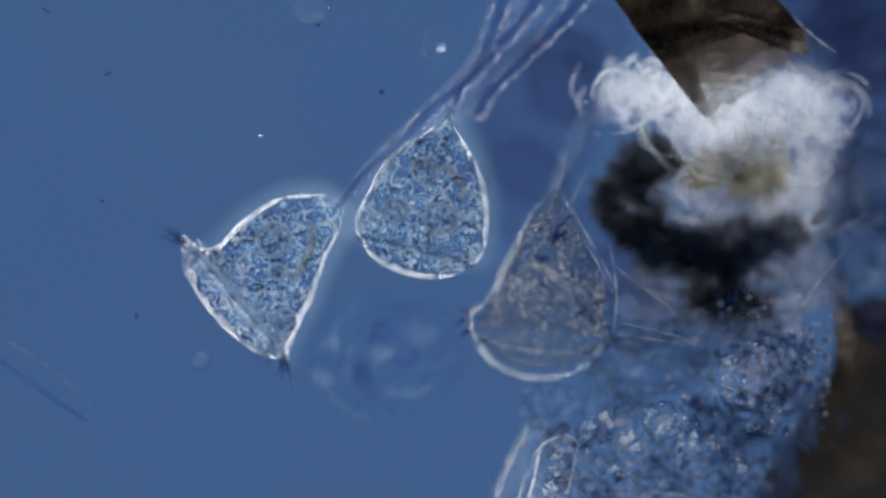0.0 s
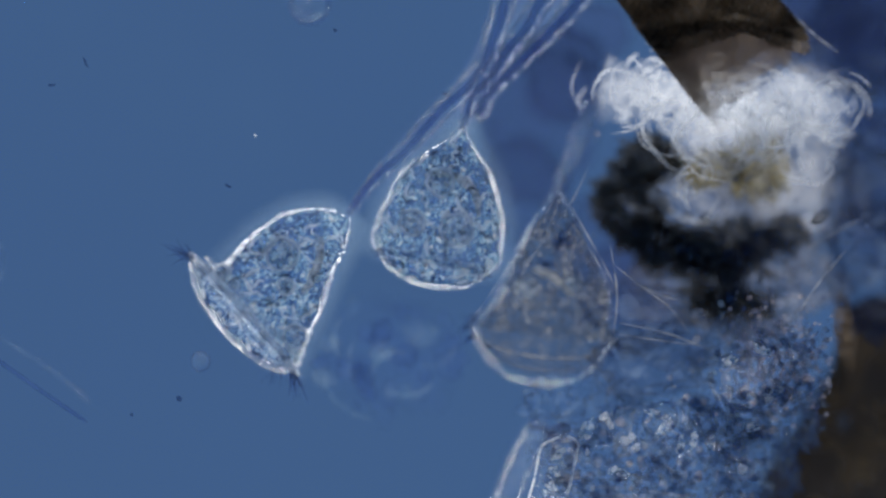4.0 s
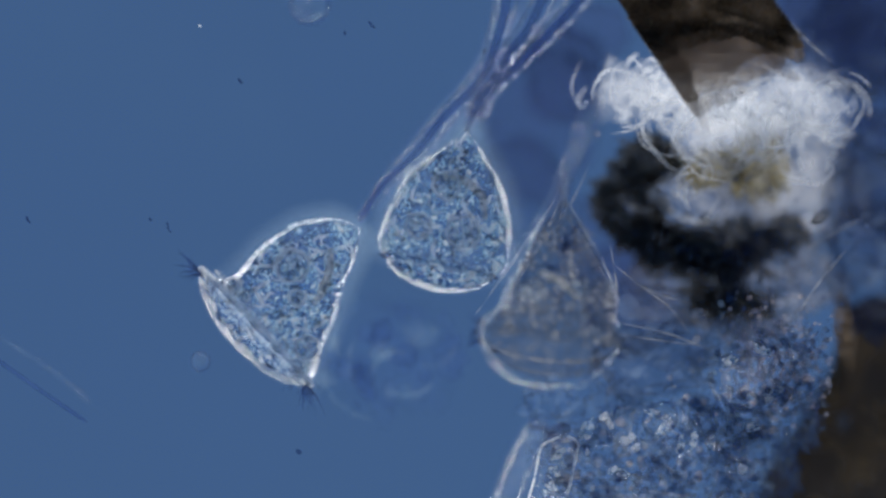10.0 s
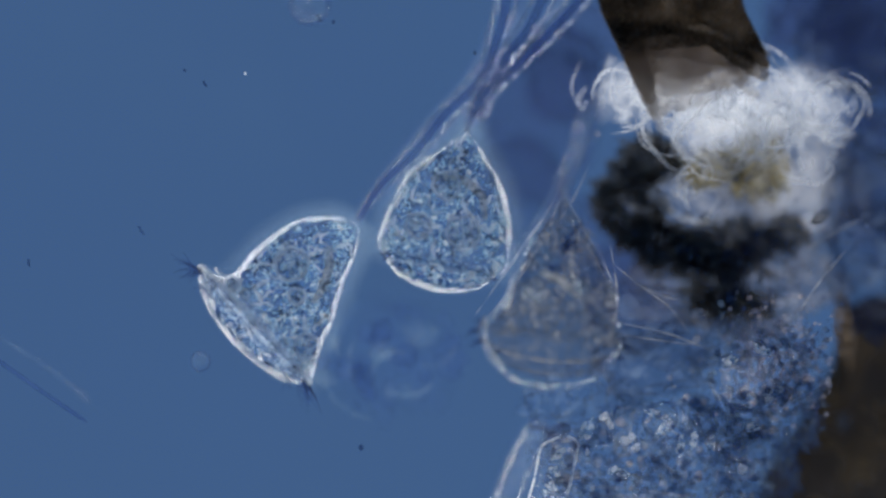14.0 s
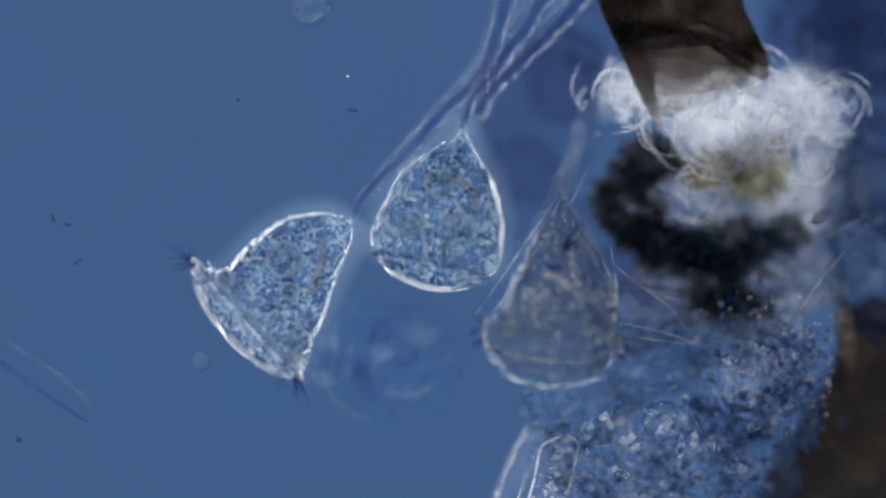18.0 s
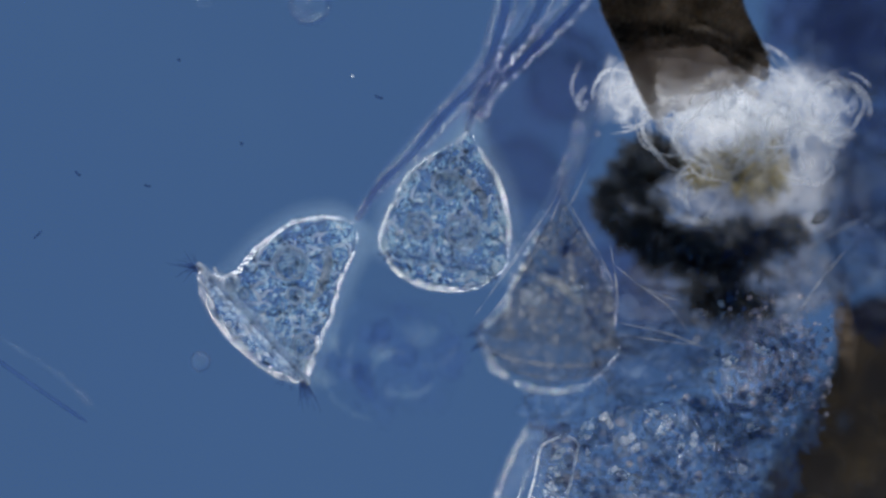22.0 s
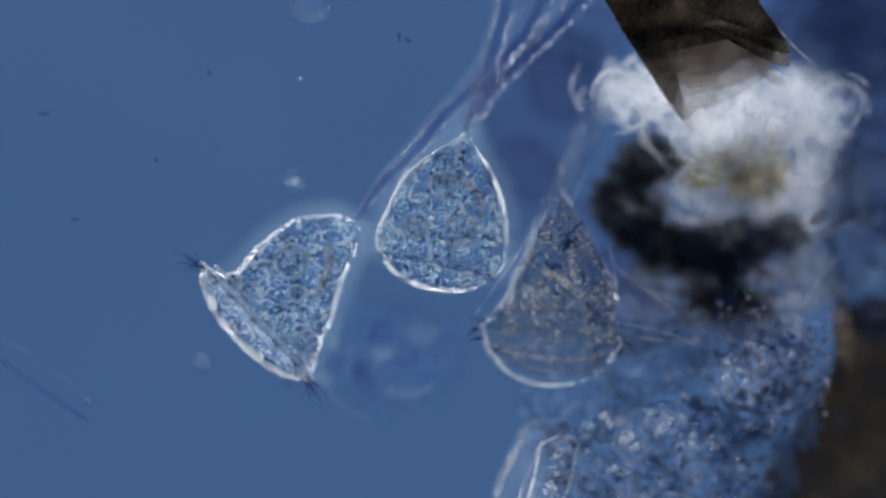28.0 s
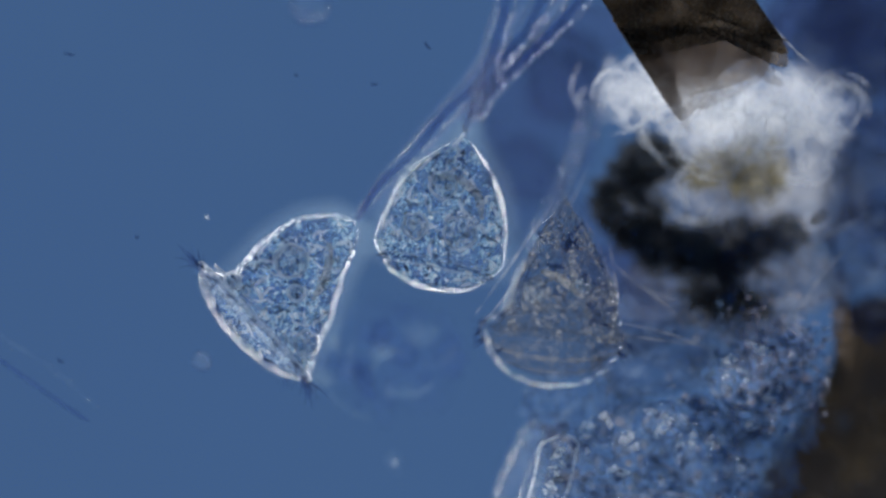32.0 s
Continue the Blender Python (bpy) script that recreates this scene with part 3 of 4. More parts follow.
            z = random.uniform(-210, -100) if i % 3 else random.uniform(-100, -50)
            pts = []
            for k in range(9):
                a = a0 + span * k / 8
                w = r * (1 + 0.22 * noise.noise(Vector((a * 1.1, i, x))))
                pts.append(spot(cx + w * math.cos(a), cy + w * e * math.sin(a), z + 14 * math.sin(a * 2)) - base)
            bm = bmesh.new()
            wide = random.uniform(1.2, 3.6)
            tube(bm, smooth_line(pts, 22), lambda f: wide * U * (0.25 + math.sin(math.pi * f)), 6, 1.6)
            part("membrane_fold", bm, M_LOOP, ob)
    # grains
    bm = bmesh.new()
    ps = [spot(random.gauss(1290, 110), random.gauss(400, 75), random.uniform(-170, -110)) - base for _ in range(320)]
    grains(bm, ps, [random.uniform(1.5, 4.5) * U for _ in ps])
    tagged(part("grit", bm, M_FGRAIN, ob), kind="stuff")
    return ob


CLUMP = debris_clump()


# ---- the brown husk with two prongs, which swings ----
def plate(bm, outline, thick, bulge=8, n=14):
    """A thick sheet inside an outline (local plan units), rounded on top."""
    c = Vector((sum(p[0] for p in outline) / len(outline), sum(p[1] for p in outline) / len(outline), 0))
    line = smooth_line([(*p, 0) for p in outline] + [(*outline[0], 0)], 70)[:-1]
    top, bot = [], []
    for k in range(n + 1):
        f = k / n
        rt, rb = [], []
        for i, p in enumerate(line):
            q = c.lerp(p, f)
            h = bulge * math.sqrt(max(0, 1 - f * f)) + 1.6 * noise.noise(q * 0.06)
            rt.append(bm.verts.new(Vector((q.x, -q.y, thick / 2 + h)) * U))
            rb.append(bm.verts.new(Vector((q.x, -q.y, -thick / 2 - h)) * U))
        top.append(rt)
        bot.append(rb)
    L = len(line)
    for k in range(n):
        for i in range(L):
            j = (i + 1) % L
            if k == 0:
                bm.faces.new((top[0][i], top[1][i], top[1][j])) if i else None
            bm.faces.new((top[k][i], top[k][j], top[k + 1][j], top[k + 1][i])) if k else None
            bm.faces.new((bot[k][i], bot[k + 1][i], bot[k + 1][j], bot[k][j])) if k else None
    for i in range(L):
        j = (i + 1) % L
        bm.faces.new((top[n][i], bot[n][i], bot[n][j], top[n][j]))
    bmesh.ops.remove_doubles(bm, verts=bm.verts, dist=1e-5)
    bmesh.ops.recalc_face_normals(bm, faces=bm.faces)


def husk():
    """Local plan with its origin at the tip of the long prong."""
    random.seed(5)
    ob = thing("brown_husk", "dark brown two-pronged husk swinging above the debris", "husk", Matrix.Translation(spot(1222, 238, 88)))
    o = (1222, 238)

    def sheet(name, pts, z, thick, bulge, mat, label=""):
        bm = bmesh.new()
        plate(bm, [(x - o[0], y - o[1]) for x, y in pts], thick, bulge)
        p = part(name, bm, mat, ob, label)
        p.location.z = z * U
        return p

    for k in range(3):
        d = 22 * k - 22
        low = [(1106 + d * 0.62, 64 + d), (1150, 70 + d + random.uniform(-8, 8)), (1200, 76 + d + random.uniform(-10, 10)), (1252, 60 + d + random.uniform(-10, 6)), (1300, 56 + d + random.uniform(-10, 6)),
               (1346, 82 + d + random.uniform(-6, 6)), (1396, 96 + d), (1380, 60), (1342, 4), (1250, -140)]
        sheet("shaft" if k == 0 else "shaft_layer", [(975, -140), (1048, -30), (1067, 0), (1086, 30)] + low, 14 - 3 * k, 2, 6, M_HUSK, "dark brown tapering shaft" if k == 0 else "")

    def along(f):
        return 1092 + 130 * f, 44 + 194 * f

    for k in range(5):
        e = 0.36 + 0.50 * k / 4
        tip = along(e)
        pts = [(1094, 48), (1100, 56), along(e * 0.5), tip, (tip[0] + random.uniform(20, 50) * e, tip[1] - 22 * e),
               (1266 + random.uniform(-24, 30), 60 + 138 * e + random.uniform(-16, 16)), (1326 + random.uniform(-24, 24), 60 + 92 * e + random.uniform(-14, 14)), (1366, 76 + 40 * e), (1352, 62), (1240, 48)]
        sheet("web", pts, -4 * k, 1.5, 2, M_WEB, "" if k else "tan translucent membrane between the prongs")
    for k, w in enumerate((56, 90, 136)):
        e = 1.0 - 0.13 * k
        tip = along(e)
        mid = along(e * 0.55)
        sheet("prong" if k == 0 else "prong_layer", [(1092, 44), along(e * 0.3), mid, tip, (tip[0] - 2 + 0.06 * w, tip[1] - 22), (mid[0] + 0.5 * w + random.uniform(-6, 6), mid[1] - 8), (1106 + w, 62 + random.uniform(-8, 8)), (1100 + 0.7 * w, 40)],
              4 - 3 * k, 1.5, 2, M_PRONG, "long pointed brown prong" if k == 0 else "")
    sheet("prong", [(1316, 70), (1352, 112), (1390, 148), (1368, 150), (1334, 126), (1306, 92)], 0, 4, 6, M_PRONG, "short pointed brown prong")
    sheet("prong", [(1320, 64), (1348, 96), (1376, 126), (1352, 124), (1326, 104)], 8, 4, 6, M_PRONG)
    bm = bmesh.new()
    tube(bm, smooth_line([Vector((x - o[0], o[1] - y, 8)) * U for x, y in ((1308, -16), (1360, 36), (1408, 88), (1444, 120))], 24), lambda f: 2.2 * U, 6)
    part("ridge", bm, M_FIBRE, ob, "thin pale ridge along the shaft")
    bm = bmesh.new()
    ps = []
    for _ in range(70):
        y = random.uniform(-40, 50)
        x = random.uniform(1092 + y * 0.65, 1330 + y * 0.6) - o[0]
        y -= o[1]
        ps.append(Vector((x, -y, random.uniform(8, 30))) * U)
    grains(bm, ps, [random.uniform(0.8, 2.4) * U for _ in ps])
    tagged(part("crust", bm, M_OCHRE, ob), kind="stuff")
    return ob


HUSK = husk()


# ---- the biofilm and the dark corner ----
def biofilm():
    random.seed(9)
    base = spot(1200, 780, -200)
    ob = thing("biofilm", "granular blue film of bacteria and grains beside dark matter", "biofilm", Matrix.Translation(base))
    for x, y, sx, sy, z in ((1325, 675, 115, 100, -70), (1180, 800, 150, 110, -80), (1060, 800, 105, 110, -70), (1265, 830, 90, 80, -80), (1010, 720, 80, 60, -90), (1395, 735, 60, 70, -100), (1340, 830, 70, 70, -110)):
        bm = bmesh.new()
        blob(bm, spot(x, y, z) - base, (sx * U, sy * U, 26 * U), 0.4, 2.6, 5, x * 0.01)
        part("film_lobe", bm, M_FILM, ob, "mottled blue translucent film")
    for x, y, sx, sy in ((1150, 645, 110, 55), (1215, 610, 120, 45), (1130, 560, 90, 60)):
        bm = bmesh.new()
        blob(bm, spot(x, y, -110) - base, (sx * U, sy * U, 20 * U), 0.35, 1.6, 4, x * 0.02)
        part("slate_lobe", bm, M_POOL, ob, "dark slate translucent film")
    for x, y, sx, sy, turn in ((1172, 762, 9, 20, 40), (1204, 790, 7, 20, 10), (1226, 782, 7, 17, 15), (1258, 790, 7, 18, 8), (1166, 735, 26, 8, 20), (1096, 838, 20, 8, 15), (1290, 640, 9, 16, 60), (1350, 620, 18, 8, 20), (1370, 700, 9, 20, 50), (1330, 755, 16, 8, 0), (1040, 760, 12, 22, 30)):
        bm = bmesh.new()
        blob(bm, spot(x, y, -6) - base, (sx * U, sy * U, 7 * U), 0.3, 1.6, 3, x * 0.05, radians(-turn))
        part("oval_cell", bm, M_VAC, ob, "pale oval cell")
    for pts in (((1050, 862), (1120, 866), (1190, 876), (1260, 886)), ((1040, 874), (1120, 880), (1200, 892)), ((1255, 640), (1262, 690), (1290, 715))):
        bm = bmesh.new()
        tube(bm, smooth_line([spot(*p, -30) - base for p in pts], 20), lambda f: (0.8 + 2.6 * math.sin(math.pi * f)) * U, 6)
        part("film_strand", bm, M_FIBRE, ob, "pale thin strand")
    bm = bmesh.new()
    ps, ss = [], []
    for _ in range(1900):
        u = random.random()
        if u < 0.04:
            x, y = random.uniform(1380, 1475), random.uniform(560, 720)
        elif u < 0.2:
            x, y = random.gauss(1340, 70), random.gauss(670, 60)
        else:
            x, y = random.uniform(960, 1400), random.uniform(690, 900)
            if x < 960 + (y - 690) * 0.0 or y < 760 - (x - 950) * 0.2:
                continue
        if x > 1462 - (y - 620) * 0.48:
            continue
        ps.append(spot(x, y, random.uniform(-110, 0)) - base)
        ss.append(random.choice((2.2, 3.0, 4.0, 5.5, 8.0)) * random.uniform(0.8, 1.2) * U)
    grains(bm, ps, ss)
    tagged(part("grit", bm, M_FGRAIN, ob), kind="stuff")
    bm = bmesh.new()
    ps = [spot(1375 + 98 * math.sin(random.uniform(-1.4, 1.4)) * random.random() ** 0.5, random.gauss(640, 50), random.uniform(-90, -20)) - base for _ in range(620)]
    grains(bm, ps, [random.uniform(2.2, 6.5) * U for _ in ps])
    tagged(part("pale_grit", bm, M_PGRAIN, ob, "pale pinkish grains"), kind="stuff")
    for i in range(36):
        x, y = random.uniform(1000, 1390), random.uniform(700, 870)
        r = random.uniform(9, 26)
        a0, span = random.uniform(0, 6.28), random.uniform(0.9, 2.6)
        pts = [spot(x + r * math.cos(a0 + span * k / 7) * 1.2, y + r * math.sin(a0 + span * k / 7), -24 + random.uniform(-3, 3)) - base for k in range(8)]
        bm = bmesh.new()
        tube(bm, smooth_line(pts, 18), lambda f: (0.5 + 1.6 * math.sin(math.pi * f)) * U, 6)
        part("film_fold", bm, M_FIBRE if i % 2 else M_CORE, ob)
    return ob


biofilm()


def vesicle(x, y, z, r, label, bead=True, squash=1.0, turn=0.0, faint=False):
    c = spot(x, y, z)
    ob = thing("vesicle", label, "vesicle", Matrix.Translation(c) @ Matrix.Rotation(radians(turn), 4, "Z"), "vesicles")
    bm = bmesh.new()
    blob(bm, Vector(), (r * U, r * squash * U, r * 0.8 * U), 0.06, 1.6, 3, x)
    part("wall", bm, M_MIST if faint else M_SHELL, ob)
    bm = bmesh.new()
    torus(bm, Matrix.Diagonal((1, squash, 1, 1)), r * 0.95, max(1.2, r * 0.07), 32, 6, 0.06)
    part("rim", bm, M_FAINT if faint else M_FIBRE, ob)
    if bead:
        bm = bmesh.new()
        blob(bm, Vector((r * 0.15, 0, r * 0.3)) * U, (r * 0.33 * U,) * 3, 0.3, 2, 3, y)
        part("bead", bm, M_MIST if faint else M_BEAD, ob, "pale bead" if faint else "bright bead")
    return ob


vesicle(1168, 742, -10, 34, "clear round vesicle with a dim bead in the film", True, 0.85, 40, faint=True)
vesicle(1104, 784, 2, 26, "clear oval vesicle with a bright bead in the film", True, 0.7, 70)
vesicle(1076, 745, 6, 14, "small bright oval vesicle in the film", True, 0.6, 60)
vesicle(1302, 672, 0, 25, "round vesicle in the granular film", False, 0.9)
vesicle(1310, 830, -24, 26, "round vesicle in the granular film", True, 0.8)
vesicle(548, 10, -170, 36, "blurred pale vesicle deep in the water", True, 0.95, faint=True)
vesicle(355, 640, -50, 18, "faint small vesicle deep in the water", True, faint=True)


def crystal(x, y, z, r, turn):
    ob = thing("crystal", "bright angular crystal lying in the blue film", "crystal", Matrix.Translation(spot(x, y, z)) @ Matrix.Rotation(radians(turn), 4, "Z"), "crystals in the film")
    bm = bmesh.new()
    blob(bm, Vector(), (r * U, r * 0.62 * U, r * 0.5 * U), 0.35, 1.5, 1, x)
    part("body", bm, M_BEAD, ob, smooth=False)
    bm = bmesh.new()
    blob(bm, Vector((r * 0.5, r * 0.35, r * 0.2)) * U, (r * 0.4 * U, r * 0.3 * U, r * 0.3 * U), 0.4, 1.5, 1, y)
    part("chip", bm, M_WISP, ob, smooth=False)


for c in ((1068, 738, 6, 11, 30), (1080, 752, 8, 9, 100), (1116, 776, 8, 12, 50), (1124, 794, 10, 13, 20), (1086, 830, 4, 8, 10), (1040, 800, 4, 7, 70)):
    crystal(*c)


def corner():
    random.seed(14)
    base = spot(1530, 780, -330)
    ob = thing("dark_fragment", "opaque dark brown plant fragment with a ragged edge", "debris", Matrix.Translation(base))
    bm = bmesh.new()
    o = (1530, 780)
    plate(bm, [(x - o[0], y - o[1]) for x, y in ((1488, 545), (1484, 600), (1462, 660), (1426, 720), (1390, 775), (1362, 815), (1340, 870), (1318, 960), (1500, 1000), (1700, 980), (1720, 700), (1660, 540), (1560, 520))], 40, 60, 16)
    for v in bm.verts:
        v.co += Vector((noise.noise(v.co * 22), noise.noise(v.co * 22 + Vector((7, 0, 0))), noise.noise(v.co * 30 + Vector((0, 9, 0))))) * 11 * U
    part("slab", bm, M_CORNER, ob)
    bm = bmesh.new()
    blob(bm, spot(1496, 590, -150) - base, (18 * U, 60 * U, 16 * U), 0.5, 2.4, 4, 2.0, radians(8))
    part("bark_edge", bm, M_PRONG, ob, "brown frayed edge")
    bm = bmesh.new()
    blob(bm, spot(1540, 480, -170) - base, (70 * U, 110 * U, 30 * U), 0.4, 2.4, 4, 5.0)
    part("slate_lobe", bm, M_POOL, ob, "dark slate translucent lobe")
    # Slate sheets added far from the fragment, to darken the field by colour.
    for x, y, sx, sy in ((1530, 380, 80, 120), (1550, 300, 60, 100), (1525, 60, 110, 100)):
        bm = bmesh.new()
        blob(bm, spot(x, y, -280) - base, (sx * U, sy * U, 20 * U), 0.4, 2.0, 4, x * 0.3)
        part("slate_lobe", bm, M_POOL, ob)


corner()


# ---- algal filament and rods ----
def filament():
    base = spot(985, 830, -10)
    ob = thing("algal_filament", "clear rod-shaped algal cell with pale contents", "alga", Matrix.Translation(base))
    bm = bmesh.new()
    line = smooth_line([spot(*p, -10) - base for p in ((1000, 772), (988, 800), (978, 850), (962, 905), (950, 960))], 30)
    tube(bm, line, lambda f: 34 * U * math.sqrt(max(0.02, min(1, f * 6))), 20)
    part("cell_wall", bm, M_SHELL, ob, "clear cell wall")
    for x, y, r in ((994, 800, 8), (984, 812, 10), (994, 826, 9), (980, 838, 12), (990, 850, 9), (976, 862, 10), (968, 876, 9), (980, 880, 8)):
        bm = bmesh.new()
        blob(bm, spot(x, y, 26) - base, (r * U, r * 0.8 * U, r * 0.6 * U), 0.7, 2, 3, x + y * 0.3)
        part("chloroplast", bm, (M_VAC, M_CHLORO, M_VAC)[(x + y) % 3], ob, "pale lumpy content")
    # Pale tubes added down both sides to draw the wall's bright optical outline.
    for side in (-1, 1):
        bm = bmesh.new()
        tube(bm, [p + Vector((side * 33 * U * math.sqrt(max(0.02, min(1, i / 30 * 6))), 0, 4 * U)) for i, p in enumerate(line)], lambda f: 2.2 * U, 6)
        part("wall_edge", bm, M_LIP, ob)


filament()


def rod(points, r, label, mat=None, z=0):
    a = spot(*points[0], z)
    ob = thing("rod_alga", label, "alga", Matrix.Translation(a))
    bm = bmesh.new()
    tube(bm, smooth_line([spot(*p, z) - a for p in points], 16), lambda f: r * U * min(1, 0.3 + 6 * f, 0.3 + 6 * (1 - f)), 10)
    part("wall", bm, mat or M_FAINT, ob)


rod([(960, 745), (932, 800), (908, 850), (880, 920)], 23, "long clear needle beside the algal cell", M_SHELL, -70)
rod([(-20, 626), (70, 690), (155, 748)], 4, "thin dark blue needle lying in the water", None, -30)
rod([(-20, 585), (90, 655), (172, 728)], 4, "faint thin needle deep in the water", M_MIST, -60)


def fibre(points, r):
    a = spot(*points[0])
    ob = thing("fibre", "thin pale fibre in the water beside the debris", "fibre", Matrix.Translation(a), "pale fibres")
    bm = bmesh.new()
    tube(bm, smooth_line([spot(*p) - a for p in points], 24), lambda f: r * U * (0.35 + 0.65 * math.sin(math.pi * f)), 7)
    part("strand", bm, M_FIBRE, ob)


for pts, r in ((((838, 562, 10), (882, 500, 0), (930, 430, -10), (985, 345, -30), (1002, 262, -60)), 2.4),
               (((850, 578, 20), (905, 512, 10), (960, 425, 0), (992, 350, 0)), 2.0),
               (((985, 325, 0), (1030, 400, 0), (1075, 480, -10), (1098, 540, -10)), 2.8),
               (((1000, 380, 20), (1050, 452, 20), (1086, 520, 10)), 2.0),
               (((1098, 572, 0), (1180, 590, -20), (1262, 622, -30)), 3.0),
               (((1095, 592, 0), (1190, 606, -20), (1250, 612, -40)), 2.4),
               (((1088, 470, -30), (1150, 515, -40), (1230, 540, -60)), 2.2),
               (((1080, 430, -20), (1092, 520, -20), (1086, 590, -20)), 2.6),
               (((1120, 500, -40), (1180, 540, -40), (1220, 590, -40)), 2.0),
               (((1040, 300, -60), (1010, 360, -50), (960, 430, -50), (900, 500, -50)), 2.6),
               (((1410, 560, -60), (1450, 500, -60), (1500, 440, -80)), 2.4),
               (((1430, 440, -100), (1480, 410, -100), (1540, 380, -100)), 3.0),
               (((1020, 420, 0), (1010, 470, 10), (1030, 540, 10)), 2.0)):
    fibre(pts, r)


# ---- drifting bacteria ----
SPECKS = []


def bacterium(length, thick, rows, bright=False):
    length, thick = length * 0.8, thick * 0.7
    ob = thing("bacterium", "pale tiny bacterium drifting in the water" if bright else "tiny dark rod-shaped bacterium drifting in the water", "bacterium", group="drifting bacteria")
    bm = bmesh.new()
    n = 8
    tube(bm, [Vector((length * (i / n - 0.5), 0.6 * math.sin(i), 0)) * U for i in range(n + 1)], lambda f: thick * U * math.sqrt(max(0.05, 1 - (2 * f - 1) ** 4)), 8)
    part("cell", bm, M_BEAD if bright else M_SPECK, ob)
    SPECKS.append((ob, rows))


bacterium(26, 2.6, [(0, 80, 18, 0, 30), (3, 120, 60, -20, 60), (9, 300, 395, -10, 70), (16, 200, 420, -10, 40), (19, 110, 475, 0, -60), (25, 60, 300, -10, -20), (32, 120, 95, -10, 10)])
bacterium(18, 3, [(0, 190, 130, 0, -25), (6, 65, 200, 0, 10), (13, 48, 470, 0, 80), (23, 140, 303, 0, 30), (28, 130, 388, 0, 0), (32, 104, 640, 0, 30)])
bacterium(8, 3.6, [(0, 562, 44, 0, 0), (9, 612, 60, 0, 40), (13, 595, 45, 0, 80), (19, 483, 18, 0, 20), (23, 291, 149, 0, 0), (28, 274, 283, 0, 30), (32, 240, 420, 0, 60)])
bacterium(8, 3.2, [(0, 180, 356, 0, 0), (6, 250, 800, 0, 60), (13, 303, 122, 0, 0), (19, 428, 198, 0, 70), (23, 427, 260, 0, 0), (28, 368, 128, 0, 30), (32, 523, 132, 0, 20)])
bacterium(9, 3.4, [(0, 905, 330, 10, 0), (6, 905, 282, 10, 20), (9, 870, 90, 30, 0), (13, 838, 93, 30, 60), (23, 931, 136, 20, 10), (28, 940, 250, 20, 0), (32, 956, 321, 30, 0)])
bacterium(22, 3, [(0, 690, 250, -30, 70), (6, 808, 126, -30, 20), (13, 560, 18, -30, 60), (19, 640, 210, -30, 0), (28, 706, 64, 0, 84), (32, 756, 80, 0, 50)])
bacterium(16, 3, [(0, 240, 560, -30, 70), (6, 432, 240, -30, 20), (13, 395, 127, -30, 60), (19, 100, 420, -30, 0), (28, 722, 70, 0, 30), (32, 662, 148, 0, 0)])
bacterium(13, 6, [(0, 675, 162, 0, 0), (6, 255, 800, 0, 20), (9, 425, 800, 0, 0), (13, 735, 798, 0, 60), (17, 66, 768, 0, 30), (20, 20, 860, 0, 10), (22, 100, 960, 0, 0), (32, 128, 1000, 0, 0)])
bacterium(34, 9, [(0, 200, 1010, 0, 70), (22, 240, 1000, 0, 70), (23.2, 330, 915, 0, 60), (23.5, 404, 868, 0, 50), (23.8, 490, 812, 0, 60), (24.0, 578, 822, 10, 75), (24.2, 638, 848, 10, 80), (24.5, 730, 910, 0, 60), (25.5, 900, 1010, 0, 60), (32, 960, 1050, 0, 60)])
bacterium(7, 3, [(0, 460, 240, 0, 0), (6, 432, 240, 0, 20), (9, 353, 32, 0, 0), (13, 395, 127, 0, 60), (19, 628, 135, 0, 10), (28, 530, 138, 0, 0), (32, 365, 384, 0, 0)], True)


def drifting_vesicle(r, rows):
    ob = thing("drifting_vesicle", "faint ring-like vesicle drifting deep in the water", "vesicle", group="drifting vesicles")
    for k, w in ((1.0, 3.0), (0.62, 2.4)):
        bm = bmesh.new()
        torus(bm, Matrix.Translation((0, 0, r * 0.3 * U)), r * k, w, 40, 6, 0.03)
        part("ring", bm, M_MIST, ob, "pale ring")
    bm = bmesh.new()
    blob(bm, Vector((0, 0, r * 0.3)) * U, (r * 0.26 * U,) * 3, 0.1, 1.5, 3, r)
    part("bead", bm, M_VAC if r < 40 else M_FAINT, ob)
    SPECKS.append((ob, rows))


drifting_vesicle(34, [(0, 780, 84, -60, 0), (0.5, 778, 40, -60, 0), (1, 772, -60, -60, 0), (2, 765, -120, -60, 0), (32, 760, -200, -60, 0)])
drifting_vesicle(66, [(0, -260, 560, -130, 0), (3.6, -180, 500, -130, 0), (4.6, 300, 380, -120, 0), (5.5, 604, 254, -110, 0), (6, 600, 186, -110, 0), (6.5, 574, 137, -110, 0), (7, 549, 85, -110, 0), (8, 510, -90, -110, 0), (9, 490, -160, -110, 0), (32, 460, -300, -110, 0)])
drifting_vesicle(30, [(0, -120, 800, -40, 0), (22, -160, 790, -40, 0), (23.5, -80, 776, -40, 0), (23.8, 77, 768, -40, 0), (24.0, 182, 756, -40, 0), (24.2, 293, 752, -40, 0), (24.6, 464, 690, -60, 0), (25.2, 560, 940, -90, 0), (26, 560, 1040, -90, 0), (32, 560, 1080, -90, 0)])
drifting_vesicle(17, [(0, 500, -160, -40, 0), (16.5, 300, -120, -40, 0), (20, 320, -90, -40, 0), (23, 383, 50, -30, 0), (25, 420, 150, -60, 0), (28, 520, 320, -90, 0), (32, 700, 820, -140, 0)])


